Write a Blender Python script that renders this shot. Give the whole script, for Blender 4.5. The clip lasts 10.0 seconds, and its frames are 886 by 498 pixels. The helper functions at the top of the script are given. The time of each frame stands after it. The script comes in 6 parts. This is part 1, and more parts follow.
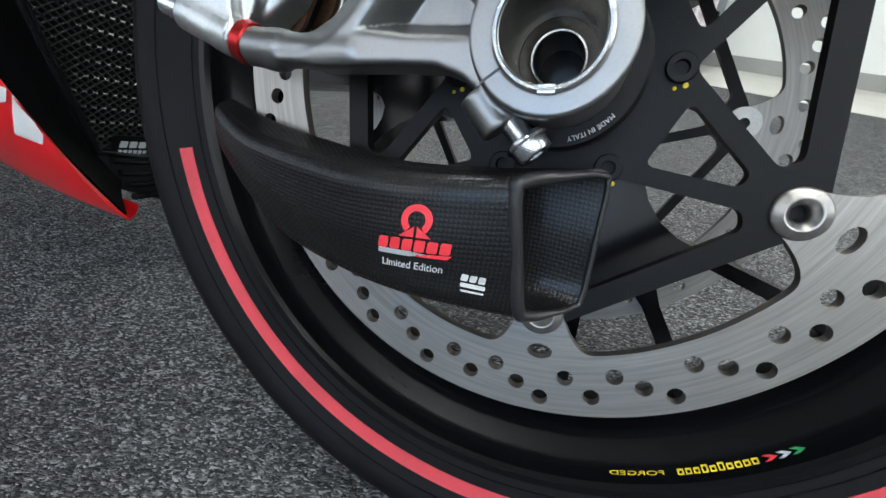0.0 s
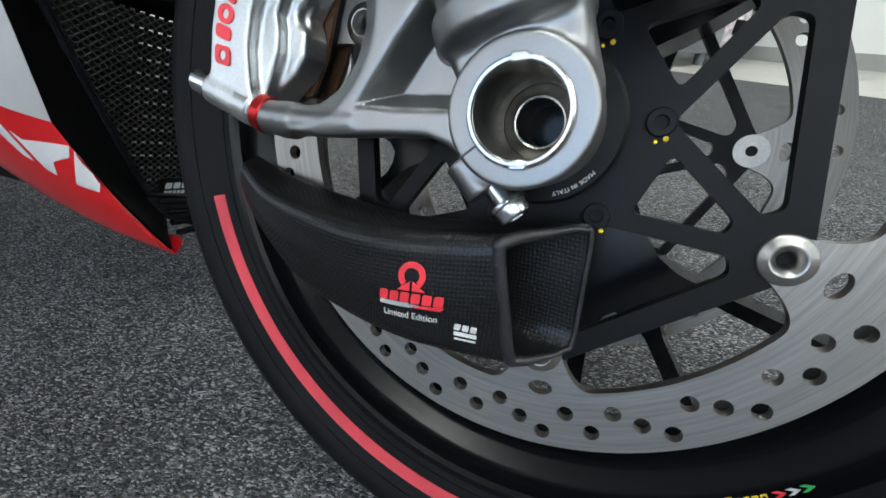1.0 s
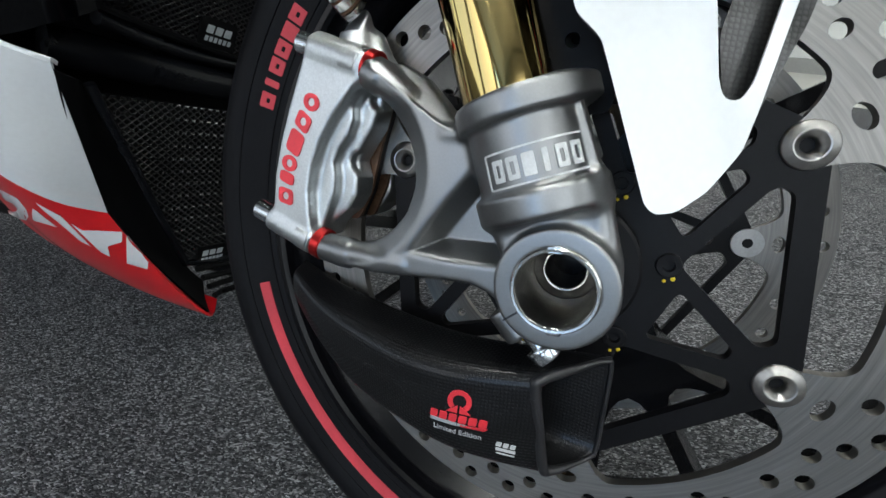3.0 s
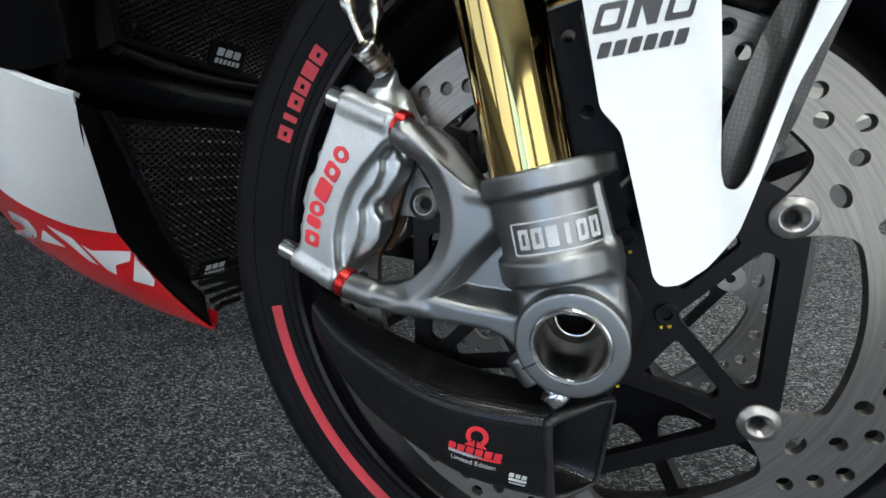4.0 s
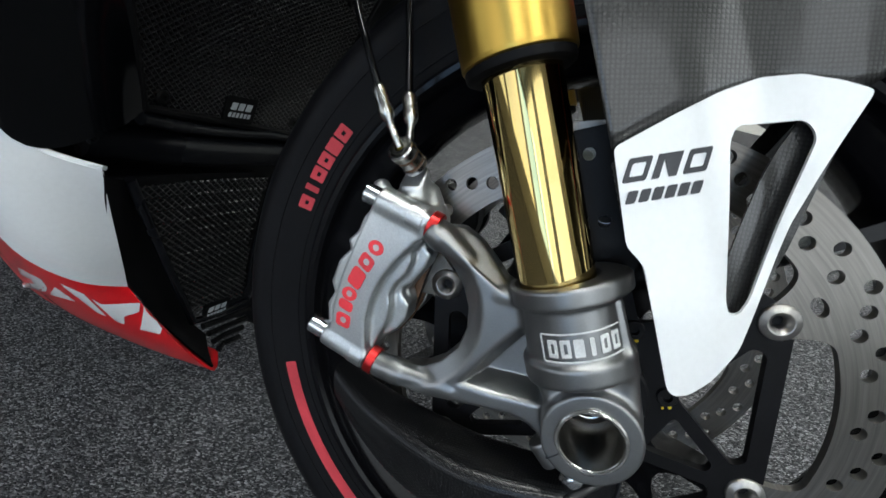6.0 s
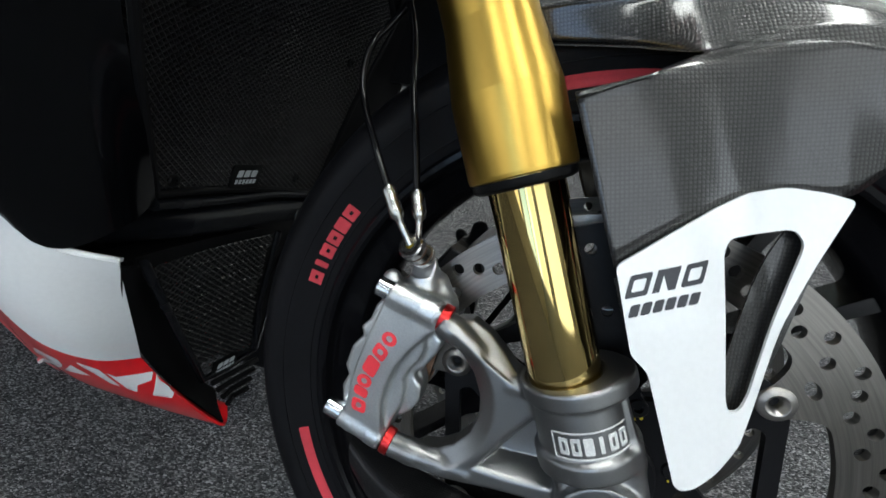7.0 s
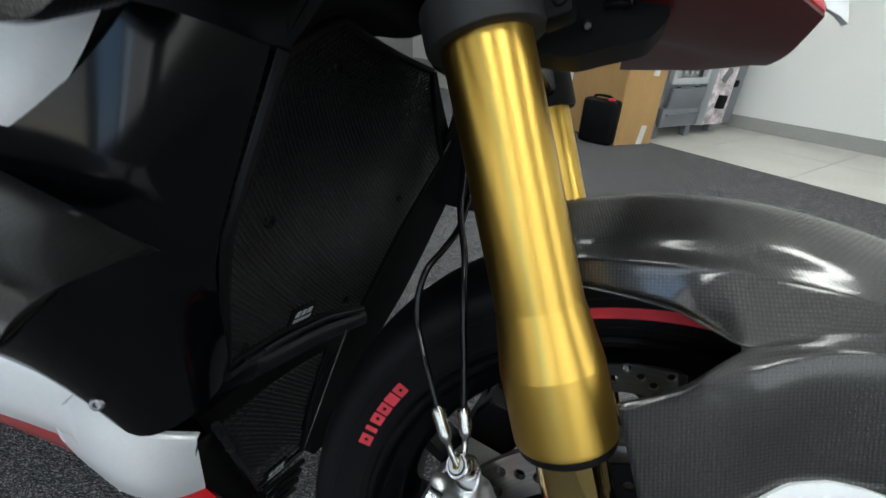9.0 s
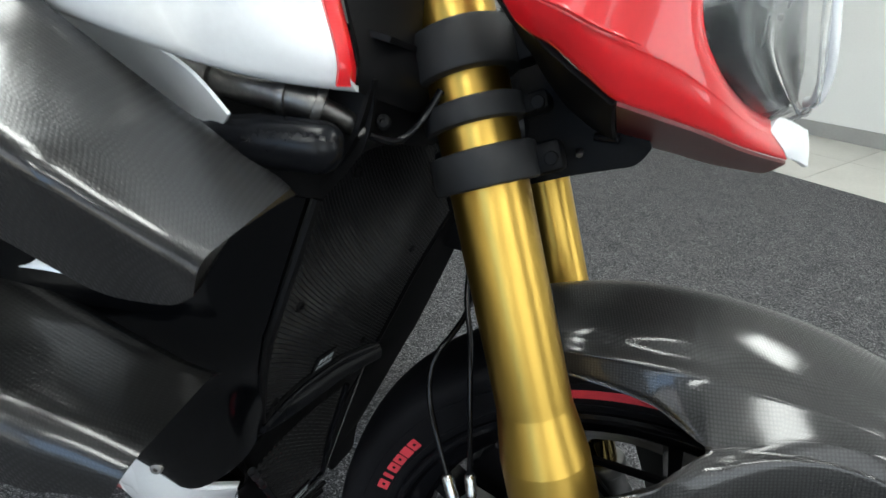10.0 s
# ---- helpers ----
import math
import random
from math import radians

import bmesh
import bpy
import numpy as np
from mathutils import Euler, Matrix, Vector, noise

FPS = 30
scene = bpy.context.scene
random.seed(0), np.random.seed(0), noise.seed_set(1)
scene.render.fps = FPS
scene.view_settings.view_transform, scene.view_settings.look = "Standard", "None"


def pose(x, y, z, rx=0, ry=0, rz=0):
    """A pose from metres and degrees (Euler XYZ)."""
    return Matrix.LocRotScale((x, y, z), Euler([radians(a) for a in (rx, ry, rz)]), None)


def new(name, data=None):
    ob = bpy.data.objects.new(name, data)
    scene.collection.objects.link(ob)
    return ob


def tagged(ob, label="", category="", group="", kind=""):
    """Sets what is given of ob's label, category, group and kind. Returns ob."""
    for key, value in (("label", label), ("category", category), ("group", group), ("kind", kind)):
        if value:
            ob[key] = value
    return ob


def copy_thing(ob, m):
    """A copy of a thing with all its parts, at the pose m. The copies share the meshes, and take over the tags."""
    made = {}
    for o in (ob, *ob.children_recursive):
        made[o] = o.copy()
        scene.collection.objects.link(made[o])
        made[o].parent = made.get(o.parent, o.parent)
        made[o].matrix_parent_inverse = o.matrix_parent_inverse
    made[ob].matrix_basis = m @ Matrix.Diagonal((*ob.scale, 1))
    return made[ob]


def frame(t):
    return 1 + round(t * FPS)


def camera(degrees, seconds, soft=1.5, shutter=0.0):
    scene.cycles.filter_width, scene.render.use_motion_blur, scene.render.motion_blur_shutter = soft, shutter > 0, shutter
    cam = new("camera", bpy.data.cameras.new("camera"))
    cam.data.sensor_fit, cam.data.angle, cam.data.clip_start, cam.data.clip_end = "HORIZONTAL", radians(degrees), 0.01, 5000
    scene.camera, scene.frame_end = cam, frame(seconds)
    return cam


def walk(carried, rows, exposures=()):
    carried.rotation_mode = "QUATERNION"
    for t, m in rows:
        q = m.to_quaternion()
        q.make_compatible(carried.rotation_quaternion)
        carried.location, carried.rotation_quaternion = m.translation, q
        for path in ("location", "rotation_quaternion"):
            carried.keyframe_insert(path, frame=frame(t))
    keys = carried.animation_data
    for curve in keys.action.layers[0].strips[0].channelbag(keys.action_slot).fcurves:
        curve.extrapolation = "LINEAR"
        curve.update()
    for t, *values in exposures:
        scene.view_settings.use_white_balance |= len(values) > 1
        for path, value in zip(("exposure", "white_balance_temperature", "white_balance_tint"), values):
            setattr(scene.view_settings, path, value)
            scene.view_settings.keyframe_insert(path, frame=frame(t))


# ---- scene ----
from mathutils.bvhtree import BVHTree

cam = camera(92.8, 10.0, shutter=0.35)
# seconds, eye in metres, Euler angles in degrees
ROWS = [
    (0.0, 0.0185, -0.2045, 0.3424, 59.11, -3.78, 20.30),
    (0.5, 0.0254, -0.2017, 0.3493, 59.27, -1.52, 22.28),
    (1.0, 0.0347, -0.2014, 0.3670, 59.94, -0.15, 23.70),
    (1.5, 0.0320, -0.2011, 0.3860, 60.54, 1.29, 24.30),
    (2.0, 0.0270, -0.2005, 0.4040, 60.81, 1.64, 24.44),
    (2.5, 0.0222, -0.2022, 0.4199, 60.85, 1.49, 24.04),
    (4.0, -0.0042, -0.2148, 0.4711, 59.47, -1.32, 21.60),
    (4.5, -0.0156, -0.2175, 0.4859, 59.33, -2.20, 20.87),
    (5.0, -0.0247, -0.2189, 0.4935, 59.28, -2.80, 20.16),
    (6.5, -0.0477, -0.2128, 0.5509, 59.80, -3.85, 18.31),
    (7.0, -0.0562, -0.2046, 0.5770, 60.21, -2.76, 17.67),
    (7.5, -0.0620, -0.1965, 0.5967, 60.65, -2.15, 18.19),
    (8.0, -0.0686, -0.1826, 0.6247, 61.48, -2.01, 19.77),
    (8.5, -0.0790, -0.1761, 0.6627, 61.71, -2.62, 21.63),
    (9.0, -0.0863, -0.1645, 0.7088, 61.47, -1.80, 22.41),
    (9.5, -0.0905, -0.1614, 0.7546, 60.94, -1.06, 22.91),
    (10.0, -0.0895, -0.1611, 0.7963, 59.63, -1.13, 23.62),
]
walk(cam, [(t, pose(x, y, z, rx, ry, rz)) for t, x, y, z, rx, ry, rz in ROWS],
     exposures=[(0.0, 0.34), (1.0, 0.24), (1.5, 0.13), (2.5, -0.15), (4.0, -0.16), (5.0, -0.24), (6.5, -0.19), (7.5, -0.16), (8.5, -0.16), (9.5, -0.09), (10.0, -0.03)])

# ---- world and light ----
world = bpy.data.worlds.new("sky")
scene.world = world
world.use_nodes = True
wn = world.node_tree.nodes
sky = wn.new("ShaderNodeTexSky")
sky.sky_type, sky.sun_disc = "NISHITA", False
sky.sun_elevation, sky.sun_rotation = radians(35), radians(200)
wn["Background"].inputs["Strength"].default_value = 0.12
world.node_tree.links.new(sky.outputs["Color"], wn["Background"].inputs["Color"])


def area(name, m, sx, sy, watts, color=(1, 1, 1)):
    data = bpy.data.lights.new(name, "AREA")
    data.shape, data.size, data.size_y, data.energy, data.color = "RECTANGLE", sx, sy, watts, color
    ob = new(name, data)
    ob.matrix_world = m
    return ob


FAR = pose(1.30, 4.12, 0, 0, 0, -35.88)
DEPTH = 7.6
# lamps: daylight in the window openings and square ceiling panels
for i, x in enumerate((-3.6, -1.7, 0.2, 2.1, 4.0)):
    area("window_daylight", FAR @ pose(-x, -DEPTH - 0.02, 1.6, 90, 0, 0), 1.6, 1.8, 8.5 if i else 24, (0.86, 0.94, 1.0) if i else (0.16, 0.50, 1.0))
for x in (-2.85, -0.75, 1.75):
    area("window_daylight", FAR @ pose(3.78, -DEPTH / 2 + x, 1.6, 90, 0, 90), 1.6, 1.8, 24, (0.92, 0.98, 1.0))


# ---- materials ----
def mat(name, color, rough=0.5, metal=0.0, **kw):
    """Principled material with two scales of variation. grain, stain: (scale, amount); bump: (scale, height)."""
    m = bpy.data.materials.new(name)
    m.use_nodes = True
    n, link = m.node_tree.nodes, m.node_tree.links.new
    p = n["Principled BSDF"]
    p.inputs["Roughness"].default_value, p.inputs["Metallic"].default_value = rough, metal
    p.inputs["Base Color"].default_value = (*color, 1)
    for key in ("Coat Weight", "Coat Roughness", "Transmission Weight", "IOR", "Emission Strength", "Anisotropic", "Sheen Weight", "Specular IOR Level", "Alpha"):
        if key in kw:
            p.inputs[key].default_value = kw[key]
    if "emit" in kw:
        p.inputs["Emission Color"].default_value = (*kw["emit"], 1)
    co = n.new("ShaderNodeTexCoord").outputs["UV" if kw.get("uv") else "Object"]
    if "stretch" in kw:
        mp = n.new("ShaderNodeMapping")
        mp.inputs["Scale"].default_value = kw["stretch"]
        link(co, mp.inputs["Vector"])
        co = mp.outputs["Vector"]

    def noise_at(scale, detail=4.0):
        t = n.new("ShaderNodeTexNoise")
        t.inputs["Scale"].default_value, t.inputs["Detail"].default_value = scale, detail
        link(co, t.inputs["Vector"])
        return t.outputs["Fac"]

    last = None
    for key in ("stain", "grain"):
        if key in kw:
            scale, amount = kw[key]
            rng = n.new("ShaderNodeMapRange")
            rng.inputs["From Min"].default_value, rng.inputs["From Max"].default_value = 0.3, 0.7
            rng.inputs["To Min"].default_value, rng.inputs["To Max"].default_value = 1 - amount, 1 + amount
            link(noise_at(scale), rng.inputs["Value"])
            mul = n.new("ShaderNodeMix")
            mul.data_type, mul.blend_type = "RGBA", "MULTIPLY"
            mul.inputs["Factor"].default_value = 1
            if last is None:
                mul.inputs["A"].default_value = (*color, 1)
            else:
                link(last, mul.inputs["A"])
            link(rng.outputs["Result"], mul.inputs["B"])
            last = mul.outputs["Result"]
            rr = n.new("ShaderNodeMapRange")
            rr.inputs["To Min"].default_value, rr.inputs["To Max"].default_value = max(0.02, rough - amount * 0.4), min(1, rough + amount * 0.4)
            link(noise_at(scale * 0.7), rr.inputs["Value"])
            if (key == "stain" or "stain" not in kw) and not kw.get("even"):
                link(rr.outputs["Result"], p.inputs["Roughness"])
    if last is not None:
        link(last, p.inputs["Base Color"])
    if "turned" in kw:
        tan = n.new("ShaderNodeTangent")
        tan.direction_type = "UV_MAP"
        link(tan.outputs["Tangent"], p.inputs["Tangent"])
        p.inputs["Anisotropic Rotation"].default_value = kw["turned"]
    if "bump" in kw:
        scale, height = kw["bump"]
        b = n.new("ShaderNodeBump")
        b.inputs["Distance"].default_value = height
        b.inputs["Strength"].default_value = kw.get("bump_strength", 1.0)
        link(noise_at(scale, 3.0), b.inputs["Height"])
        link(b.outputs["Normal"], p.inputs["Normal"])
    return m


def carbon_mat(name, cell, rough, coat, dark=(0.012, 0.012, 0.014), light=(0.06, 0.06, 0.064), relief=0.00004, coat_rough=0.3, spec=0.16):
    """Woven carbon fibre: a plain weave in UV metres; warp and weft shine apart and lie over one another."""
    m = bpy.data.materials.new(name)
    m.use_nodes = True
    n, link = m.node_tree.nodes, m.node_tree.links.new
    p = n["Principled BSDF"]
    uv = n.new("ShaderNodeTexCoord").outputs["UV"]
    mp = n.new("ShaderNodeMapping")
    mp.inputs["Scale"].default_value = (1 / cell, 1 / cell, 1)
    link(uv, mp.inputs["Vector"])
    chk = n.new("ShaderNodeTexChecker")
    chk.inputs["Scale"].default_value = 1.0
    chk.inputs["Color1"].default_value, chk.inputs["Color2"].default_value = (1, 1, 1, 1), (0, 0, 0, 1)
    link(mp.outputs["Vector"], chk.inputs["Vector"])
    sep = n.new("ShaderNodeSeparateXYZ")
    link(mp.outputs["Vector"], sep.inputs["Vector"])

    def op(kind, a, b=None):
        o = n.new("ShaderNodeMath")
        o.operation = kind
        for i, v in enumerate((a, b)):
            if v is None:
                continue
            if isinstance(v, (int, float)):
                o.inputs[i].default_value = v
            else:
                link(v, o.inputs[i])
        return o.outputs["Value"]

    humps = [op("ABSOLUTE", op("SINE", op("MULTIPLY", sep.outputs[k], math.pi))) for k in (0, 1)]
    hump = op("MULTIPLY", humps[0], humps[1])
    ns = n.new("ShaderNodeTexNoise")
    ns.inputs["Scale"].default_value = 30
    link(n["Texture Coordinate"].outputs["Object"], ns.inputs["Vector"])
    mix = n.new("ShaderNodeMix")
    mix.data_type = "RGBA"
    mix.inputs["A"].default_value, mix.inputs["B"].default_value = (*dark, 1), (*light, 1)
    fac = op("MULTIPLY", op("ADD", op("MULTIPLY", chk.outputs["Fac"], 0.08), op("MULTIPLY", op("POWER", hump, 0.8), 0.92)), op("ADD", ns.outputs["Fac"], 0.5))
    link(fac, mix.inputs["Factor"])
    link(mix.outputs["Result"], p.inputs["Base Color"])
    rr = n.new("ShaderNodeMapRange")
    rr.inputs["To Min"].default_value, rr.inputs["To Max"].default_value = rough + 0.08, rough - 0.06
    link(chk.outputs["Fac"], rr.inputs["Value"])
    link(rr.outputs["Result"], p.inputs["Roughness"])
    b = n.new("ShaderNodeBump")
    b.inputs["Distance"].default_value = relief
    link(op("ADD", hump, op("MULTIPLY", chk.outputs["Fac"], 0.1)), b.inputs["Height"])
    link(b.outputs["Normal"], p.inputs["Normal"])
    p.inputs["Coat Weight"].default_value, p.inputs["Coat Roughness"].default_value = coat, coat_rough
    p.inputs["Specular IOR Level"].default_value = spec
    return m


def carpet_mat():
    m = bpy.data.materials.new("carpet")
    m.use_nodes = True
    n, link = m.node_tree.nodes, m.node_tree.links.new
    p = n["Principled BSDF"]
    co = n.new("ShaderNodeTexCoord").outputs["Object"]
    mp = n.new("ShaderNodeMapping")
    mp.vector_type = "TEXTURE"
    mp.inputs["Scale"].default_value, mp.inputs["Rotation"].default_value = (1.9, 1.0, 1.0), (0, 0, radians(14))
    link(co, mp.inputs["Vector"])
    vor = n.new("ShaderNodeTexVoronoi")
    vor.inputs["Scale"].default_value = 640
    wob = n.new("ShaderNodeTexNoise")
    wob.inputs["Scale"].default_value = 160
    link(mp.outputs["Vector"], wob.inputs["Vector"])
    add = n.new("ShaderNodeVectorMath")
    add.operation = "MULTIPLY_ADD"
    add.inputs[1].default_value = (0.006, 0.006, 0.006)
    link(wob.outputs["Color"], add.inputs[0])
    link(mp.outputs["Vector"], add.inputs[2])
    link(add.outputs["Vector"], vor.inputs["Vector"])
    ramp = n.new("ShaderNodeValToRGB")
    e = ramp.color_ramp.elements
    e[0].position, e[0].color = 0.0, (0.026, 0.027, 0.030, 1)
    e[1].position, e[1].color = 1.0, (0.35, 0.35, 0.36, 1)
    for pos, c in ((0.45, 0.067), (0.75, 0.132)):
        el = e.new(pos)
        el.color = (c, c, c * 1.04, 1)
    sepc = n.new("ShaderNodeSeparateColor")
    link(vor.outputs["Color"], sepc.inputs["Color"])
    link(sepc.outputs["Red"], ramp.inputs["Fac"])
    big = n.new("ShaderNodeTexNoise")
    big.inputs["Scale"].default_value, big.inputs["Detail"].default_value = 14, 5
    link(co, big.inputs["Vector"])
    rng = n.new("ShaderNodeMapRange")
    rng.inputs["To Min"].default_value, rng.inputs["To Max"].default_value = 0.7, 1.25
    link(big.outputs["Fac"], rng.inputs["Value"])
    mul = n.new("ShaderNodeMix")
    mul.data_type, mul.blend_type = "RGBA", "MULTIPLY"
    mul.inputs["Factor"].default_value = 1
    link(ramp.outputs["Color"], mul.inputs["A"])
    link(rng.outputs["Result"], mul.inputs["B"])
    link(mul.outputs["Result"], p.inputs["Base Color"])
    p.inputs["Roughness"].default_value = 0.95
    p.inputs["Specular IOR Level"].default_value = 0.1
    b = n.new("ShaderNodeBump")
    b.inputs["Distance"].default_value, b.inputs["Strength"].default_value = 0.003, 0.9
    link(vor.outputs["Distance"], b.inputs["Height"])
    b.invert = True
    link(b.outputs["Normal"], p.inputs["Normal"])
    return m


CARPET = carpet_mat()
TILE = mat("floor_tile", (0.50, 0.49, 0.45), 0.35, stain=(3, 0.08), grain=(60, 0.05), bump=(40, 0.0004))
GROUT = mat("grout", (0.3, 0.29, 0.27), 0.9, grain=(300, 0.1))
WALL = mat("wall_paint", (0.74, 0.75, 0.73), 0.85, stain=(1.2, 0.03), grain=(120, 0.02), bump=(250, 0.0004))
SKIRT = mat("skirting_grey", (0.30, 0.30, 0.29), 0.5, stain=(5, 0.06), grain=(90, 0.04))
# unseen walls and ceiling, greyed so that less light bounces on the bike
DARKENED_WALL = mat("unseen_wall_darkened", (0.30, 0.30, 0.29), 0.85, stain=(1.2, 0.05), grain=(120, 0.03), bump=(250, 0.0004))
CEIL = mat("ceiling_tile", (0.48, 0.48, 0.47), 0.9, grain=(90, 0.05), bump=(200, 0.0005))
RUBBER = mat("tyre_rubber", (0.0042, 0.0042, 0.0052), 0.55, stain=(14, 0.25), grain=(260, 0.2), bump=(900, 0.00012), **{"Specular IOR Level": 0.13})
STRIPE = mat("red_tyre_print", (0.52, 0.035, 0.05), 0.55, stain=(30, 0.12), grain=(500, 0.06), bump=(700, 0.0001))
RIMBLK = mat("gloss_black_alloy", (0.004, 0.004, 0.005), 0.2, 0.0, stain=(12, 0.12), grain=(400, 0.04), even=True, **{"Specular IOR Level": 0.18})
ANOD = mat("black_anodised", (0.005, 0.005, 0.006), 0.42, 0.0, stain=(25, 0.2), grain=(700, 0.12), bump=(1500, 0.00002), **{"Specular IOR Level": 0.16})
ROTOR = mat("ground_disc_steel", (0.255, 0.24, 0.222), 0.40, 1.0, stain=(2.2, 0.16), grain=(7, 0.08), bump=(5, 0.00003), uv=True, stretch=(1.0, 26, 1.0), turned=0.25, **{"Anisotropic": 0.7})
STEEL = mat("bright_steel", (0.62, 0.61, 0.59), 0.24, 1.0, stain=(60, 0.12), grain=(600, 0.08))
ZINC = mat("zinc_bolt", (0.66, 0.70, 0.74), 0.22, 1.0, stain=(90, 0.12), grain=(700, 0.08))
CAST = mat("cast_aluminium", (0.28, 0.284, 0.287), 0.38, 1.0, stain=(22, 0.06), grain=(900, 0.035), bump=(1600, 0.000012), even=True)
CALI = mat("nickel_caliper", (0.58, 0.60, 0.605), 0.42, 1.0, stain=(30, 0.1), grain=(800, 0.08), bump=(1500, 0.00002))
GOLD = mat("gold_anodised", (0.62, 0.40, 0.085), 0.37, 1.0, stain=(9, 0.03), grain=(60, 0.02), even=True, turned=0.25, **{"Anisotropic": 0.6})
TIN = mat("gold_nitride", (0.56, 0.42, 0.17), 0.07, 1.0, stain=(25, 0.08), even=True)
BORE = mat("bored_steel", (0.50, 0.49, 0.46), 0.26, 1.0, stain=(60, 0.15), grain=(500, 0.1))
REDANO = mat("red_anodised", (0.55, 0.03, 0.03), 0.3, 0.9, stain=(40, 0.1), grain=(600, 0.08))
REDPRINT = mat("red_letter_paint", (0.72, 0.035, 0.05), 0.45, stain=(60, 0.1), grain=(900, 0.06))
WHITEPRINT = mat("white_letter_paint", (0.62, 0.63, 0.63), 0.5, stain=(80, 0.12), grain=(900, 0.08))
GREYPRINT = mat("grey_letter_paint", (0.40, 0.43, 0.45), 0.45, stain=(80, 0.12), grain=(900, 0.08))
BLACKPRINT = mat("dark_letter_paint", (0.02, 0.022, 0.028), 0.35, stain=(80, 0.15), grain=(900, 0.1))
YELLOW = mat("yellow_mark", (0.75, 0.55, 0.02), 0.5, grain=(500, 0.1))
GREEN = mat("green_mark", (0.03, 0.35, 0.10), 0.5, grain=(500, 0.1))
WHITE = mat("white_gloss_paint", (0.74, 0.76, 0.77), 0.28, stain=(6, 0.03), grain=(300, 0.02), **{"Coat Weight": 0.9, "Coat Roughness": 0.05})
RED = mat("red_gloss_paint", (0.66, 0.008, 0.014), 0.3, stain=(6, 0.05), grain=(300, 0.03), **{"Coat Weight": 0.9, "Coat Roughness": 0.05})
PLASTIC = mat("black_plastic", (0.0038, 0.0038, 0.0042), 0.5, stain=(15, 0.15), grain=(600, 0.12), bump=(1800, 0.00003), **{"Specular IOR Level": 0.1})
SATIN = mat("satin_black_plastic", (0.005, 0.0055, 0.007), 0.26, stain=(10, 0.12), grain=(500, 0.1), bump=(900, 0.00004), **{"Specular IOR Level": 0.2})
SIDEBLK = mat("black_side_panel", (0.0015, 0.0017, 0.0022), 0.13, stain=(10, 0.12), grain=(500, 0.1), even=True, **{"Specular IOR Level": 0.22})
GUARD = mat("guard_mesh_black", (0.008, 0.008, 0.009), 0.36, 0.0, stain=(25, 0.2), grain=(700, 0.15), **{"Specular IOR Level": 0.42})
# darker copy of the red paint; the underside's shade is in its colour
RED_SHADE = mat("red_shade_tone", (0.12, 0.011, 0.013), 0.34, stain=(12, 0.12), grain=(300, 0.06), **{"Specular IOR Level": 0.4})
DULL = mat("dull_alloy", (0.20, 0.19, 0.18), 0.4, 1.0, stain=(40, 0.3), grain=(300, 0.15))
CLAMP = mat("matt_black_anodised", (0.012, 0.0125, 0.0135), 0.55, stain=(20, 0.15), grain=(500, 0.1), bump=(1400, 0.00003), **{"Specular IOR Level": 0.32})
RAIL = mat("dark_frame_metal", (0.16, 0.155, 0.15), 0.38, 1.0, stain=(40, 0.3), grain=(300, 0.15))
WASHER = mat("bobbin_steel", (0.38, 0.37, 0.355), 0.36, 1.0, stain=(60, 0.12), grain=(600, 0.08))
MIRROR = mat("headlight_reflector", (0.16, 0.17, 0.17), 0.25, 0.9, stain=(30, 0.3), grain=(90, 0.2))
FINS = mat("radiator_fins", (0.014, 0.014, 0.015), 0.6, 0.4, stain=(30, 0.2), grain=(500, 0.2), **{"Specular IOR Level": 0.1})
COPPER = mat("brake_pad_backing", (0.16, 0.09, 0.055), 0.5, 0.6, stain=(60, 0.25), grain=(500, 0.2))
HOSE = mat("black_hose", (0.003, 0.003, 0.0035), 0.14, stain=(40, 0.15), grain=(500, 0.1), **{"Specular IOR Level": 0.22})
LENS = mat("clear_lens", (0.95, 0.96, 0.97), 0.03, **{"Transmission Weight": 1.0, "IOR": 1.25})
GREYCAB = mat("grey_cabinet", (0.14, 0.15, 0.165), 0.45, stain=(6, 0.08), grain=(300, 0.05))
MIDCAB = mat("mid_grey_cabinet", (0.25, 0.27, 0.285), 0.45, stain=(6, 0.06), grain=(300, 0.04))
LIGHTCAB = mat("light_grey_cabinet", (0.42, 0.44, 0.45), 0.45, stain=(6, 0.06), grain=(300, 0.04))
GLASS = mat("window_glass", (0.9, 0.93, 0.92), 0.02, **{"Transmission Weight": 1.0, "IOR": 1.2})
CARD = mat("cardboard", (0.42, 0.25, 0.10), 0.85, stain=(8, 0.08), grain=(200, 0.06), bump=(300, 0.0003), stretch=(1, 1, 0.2))
TAPE = mat("white_tape", (0.65, 0.65, 0.62), 0.4, stain=(40, 0.1), grain=(300, 0.05))
POSTER = mat("poster_print", (0.55, 0.48, 0.50), 0.5, stain=(18, 0.5), grain=(70, 0.3))
GLOW = mat("light_diffuser", (0.9, 0.9, 0.9), 0.6, emit=(0.955, 1.0, 0.965), **{"Emission Strength": 25.0})
CARBON = carbon_mat("carbon_satin", 0.0021, 0.34, 0.8, dark=(0.0015, 0.0015, 0.0015), light=(0.025, 0.025, 0.0255), relief=0.00016, coat_rough=0.14, spec=0.31)
CARBON_WING = carbon_mat("carbon_wing", 0.0019, 0.42, 0.7, dark=(0.001, 0.001, 0.001), light=(0.010, 0.010, 0.0105), relief=0.00008, coat_rough=0.16, spec=0.34)
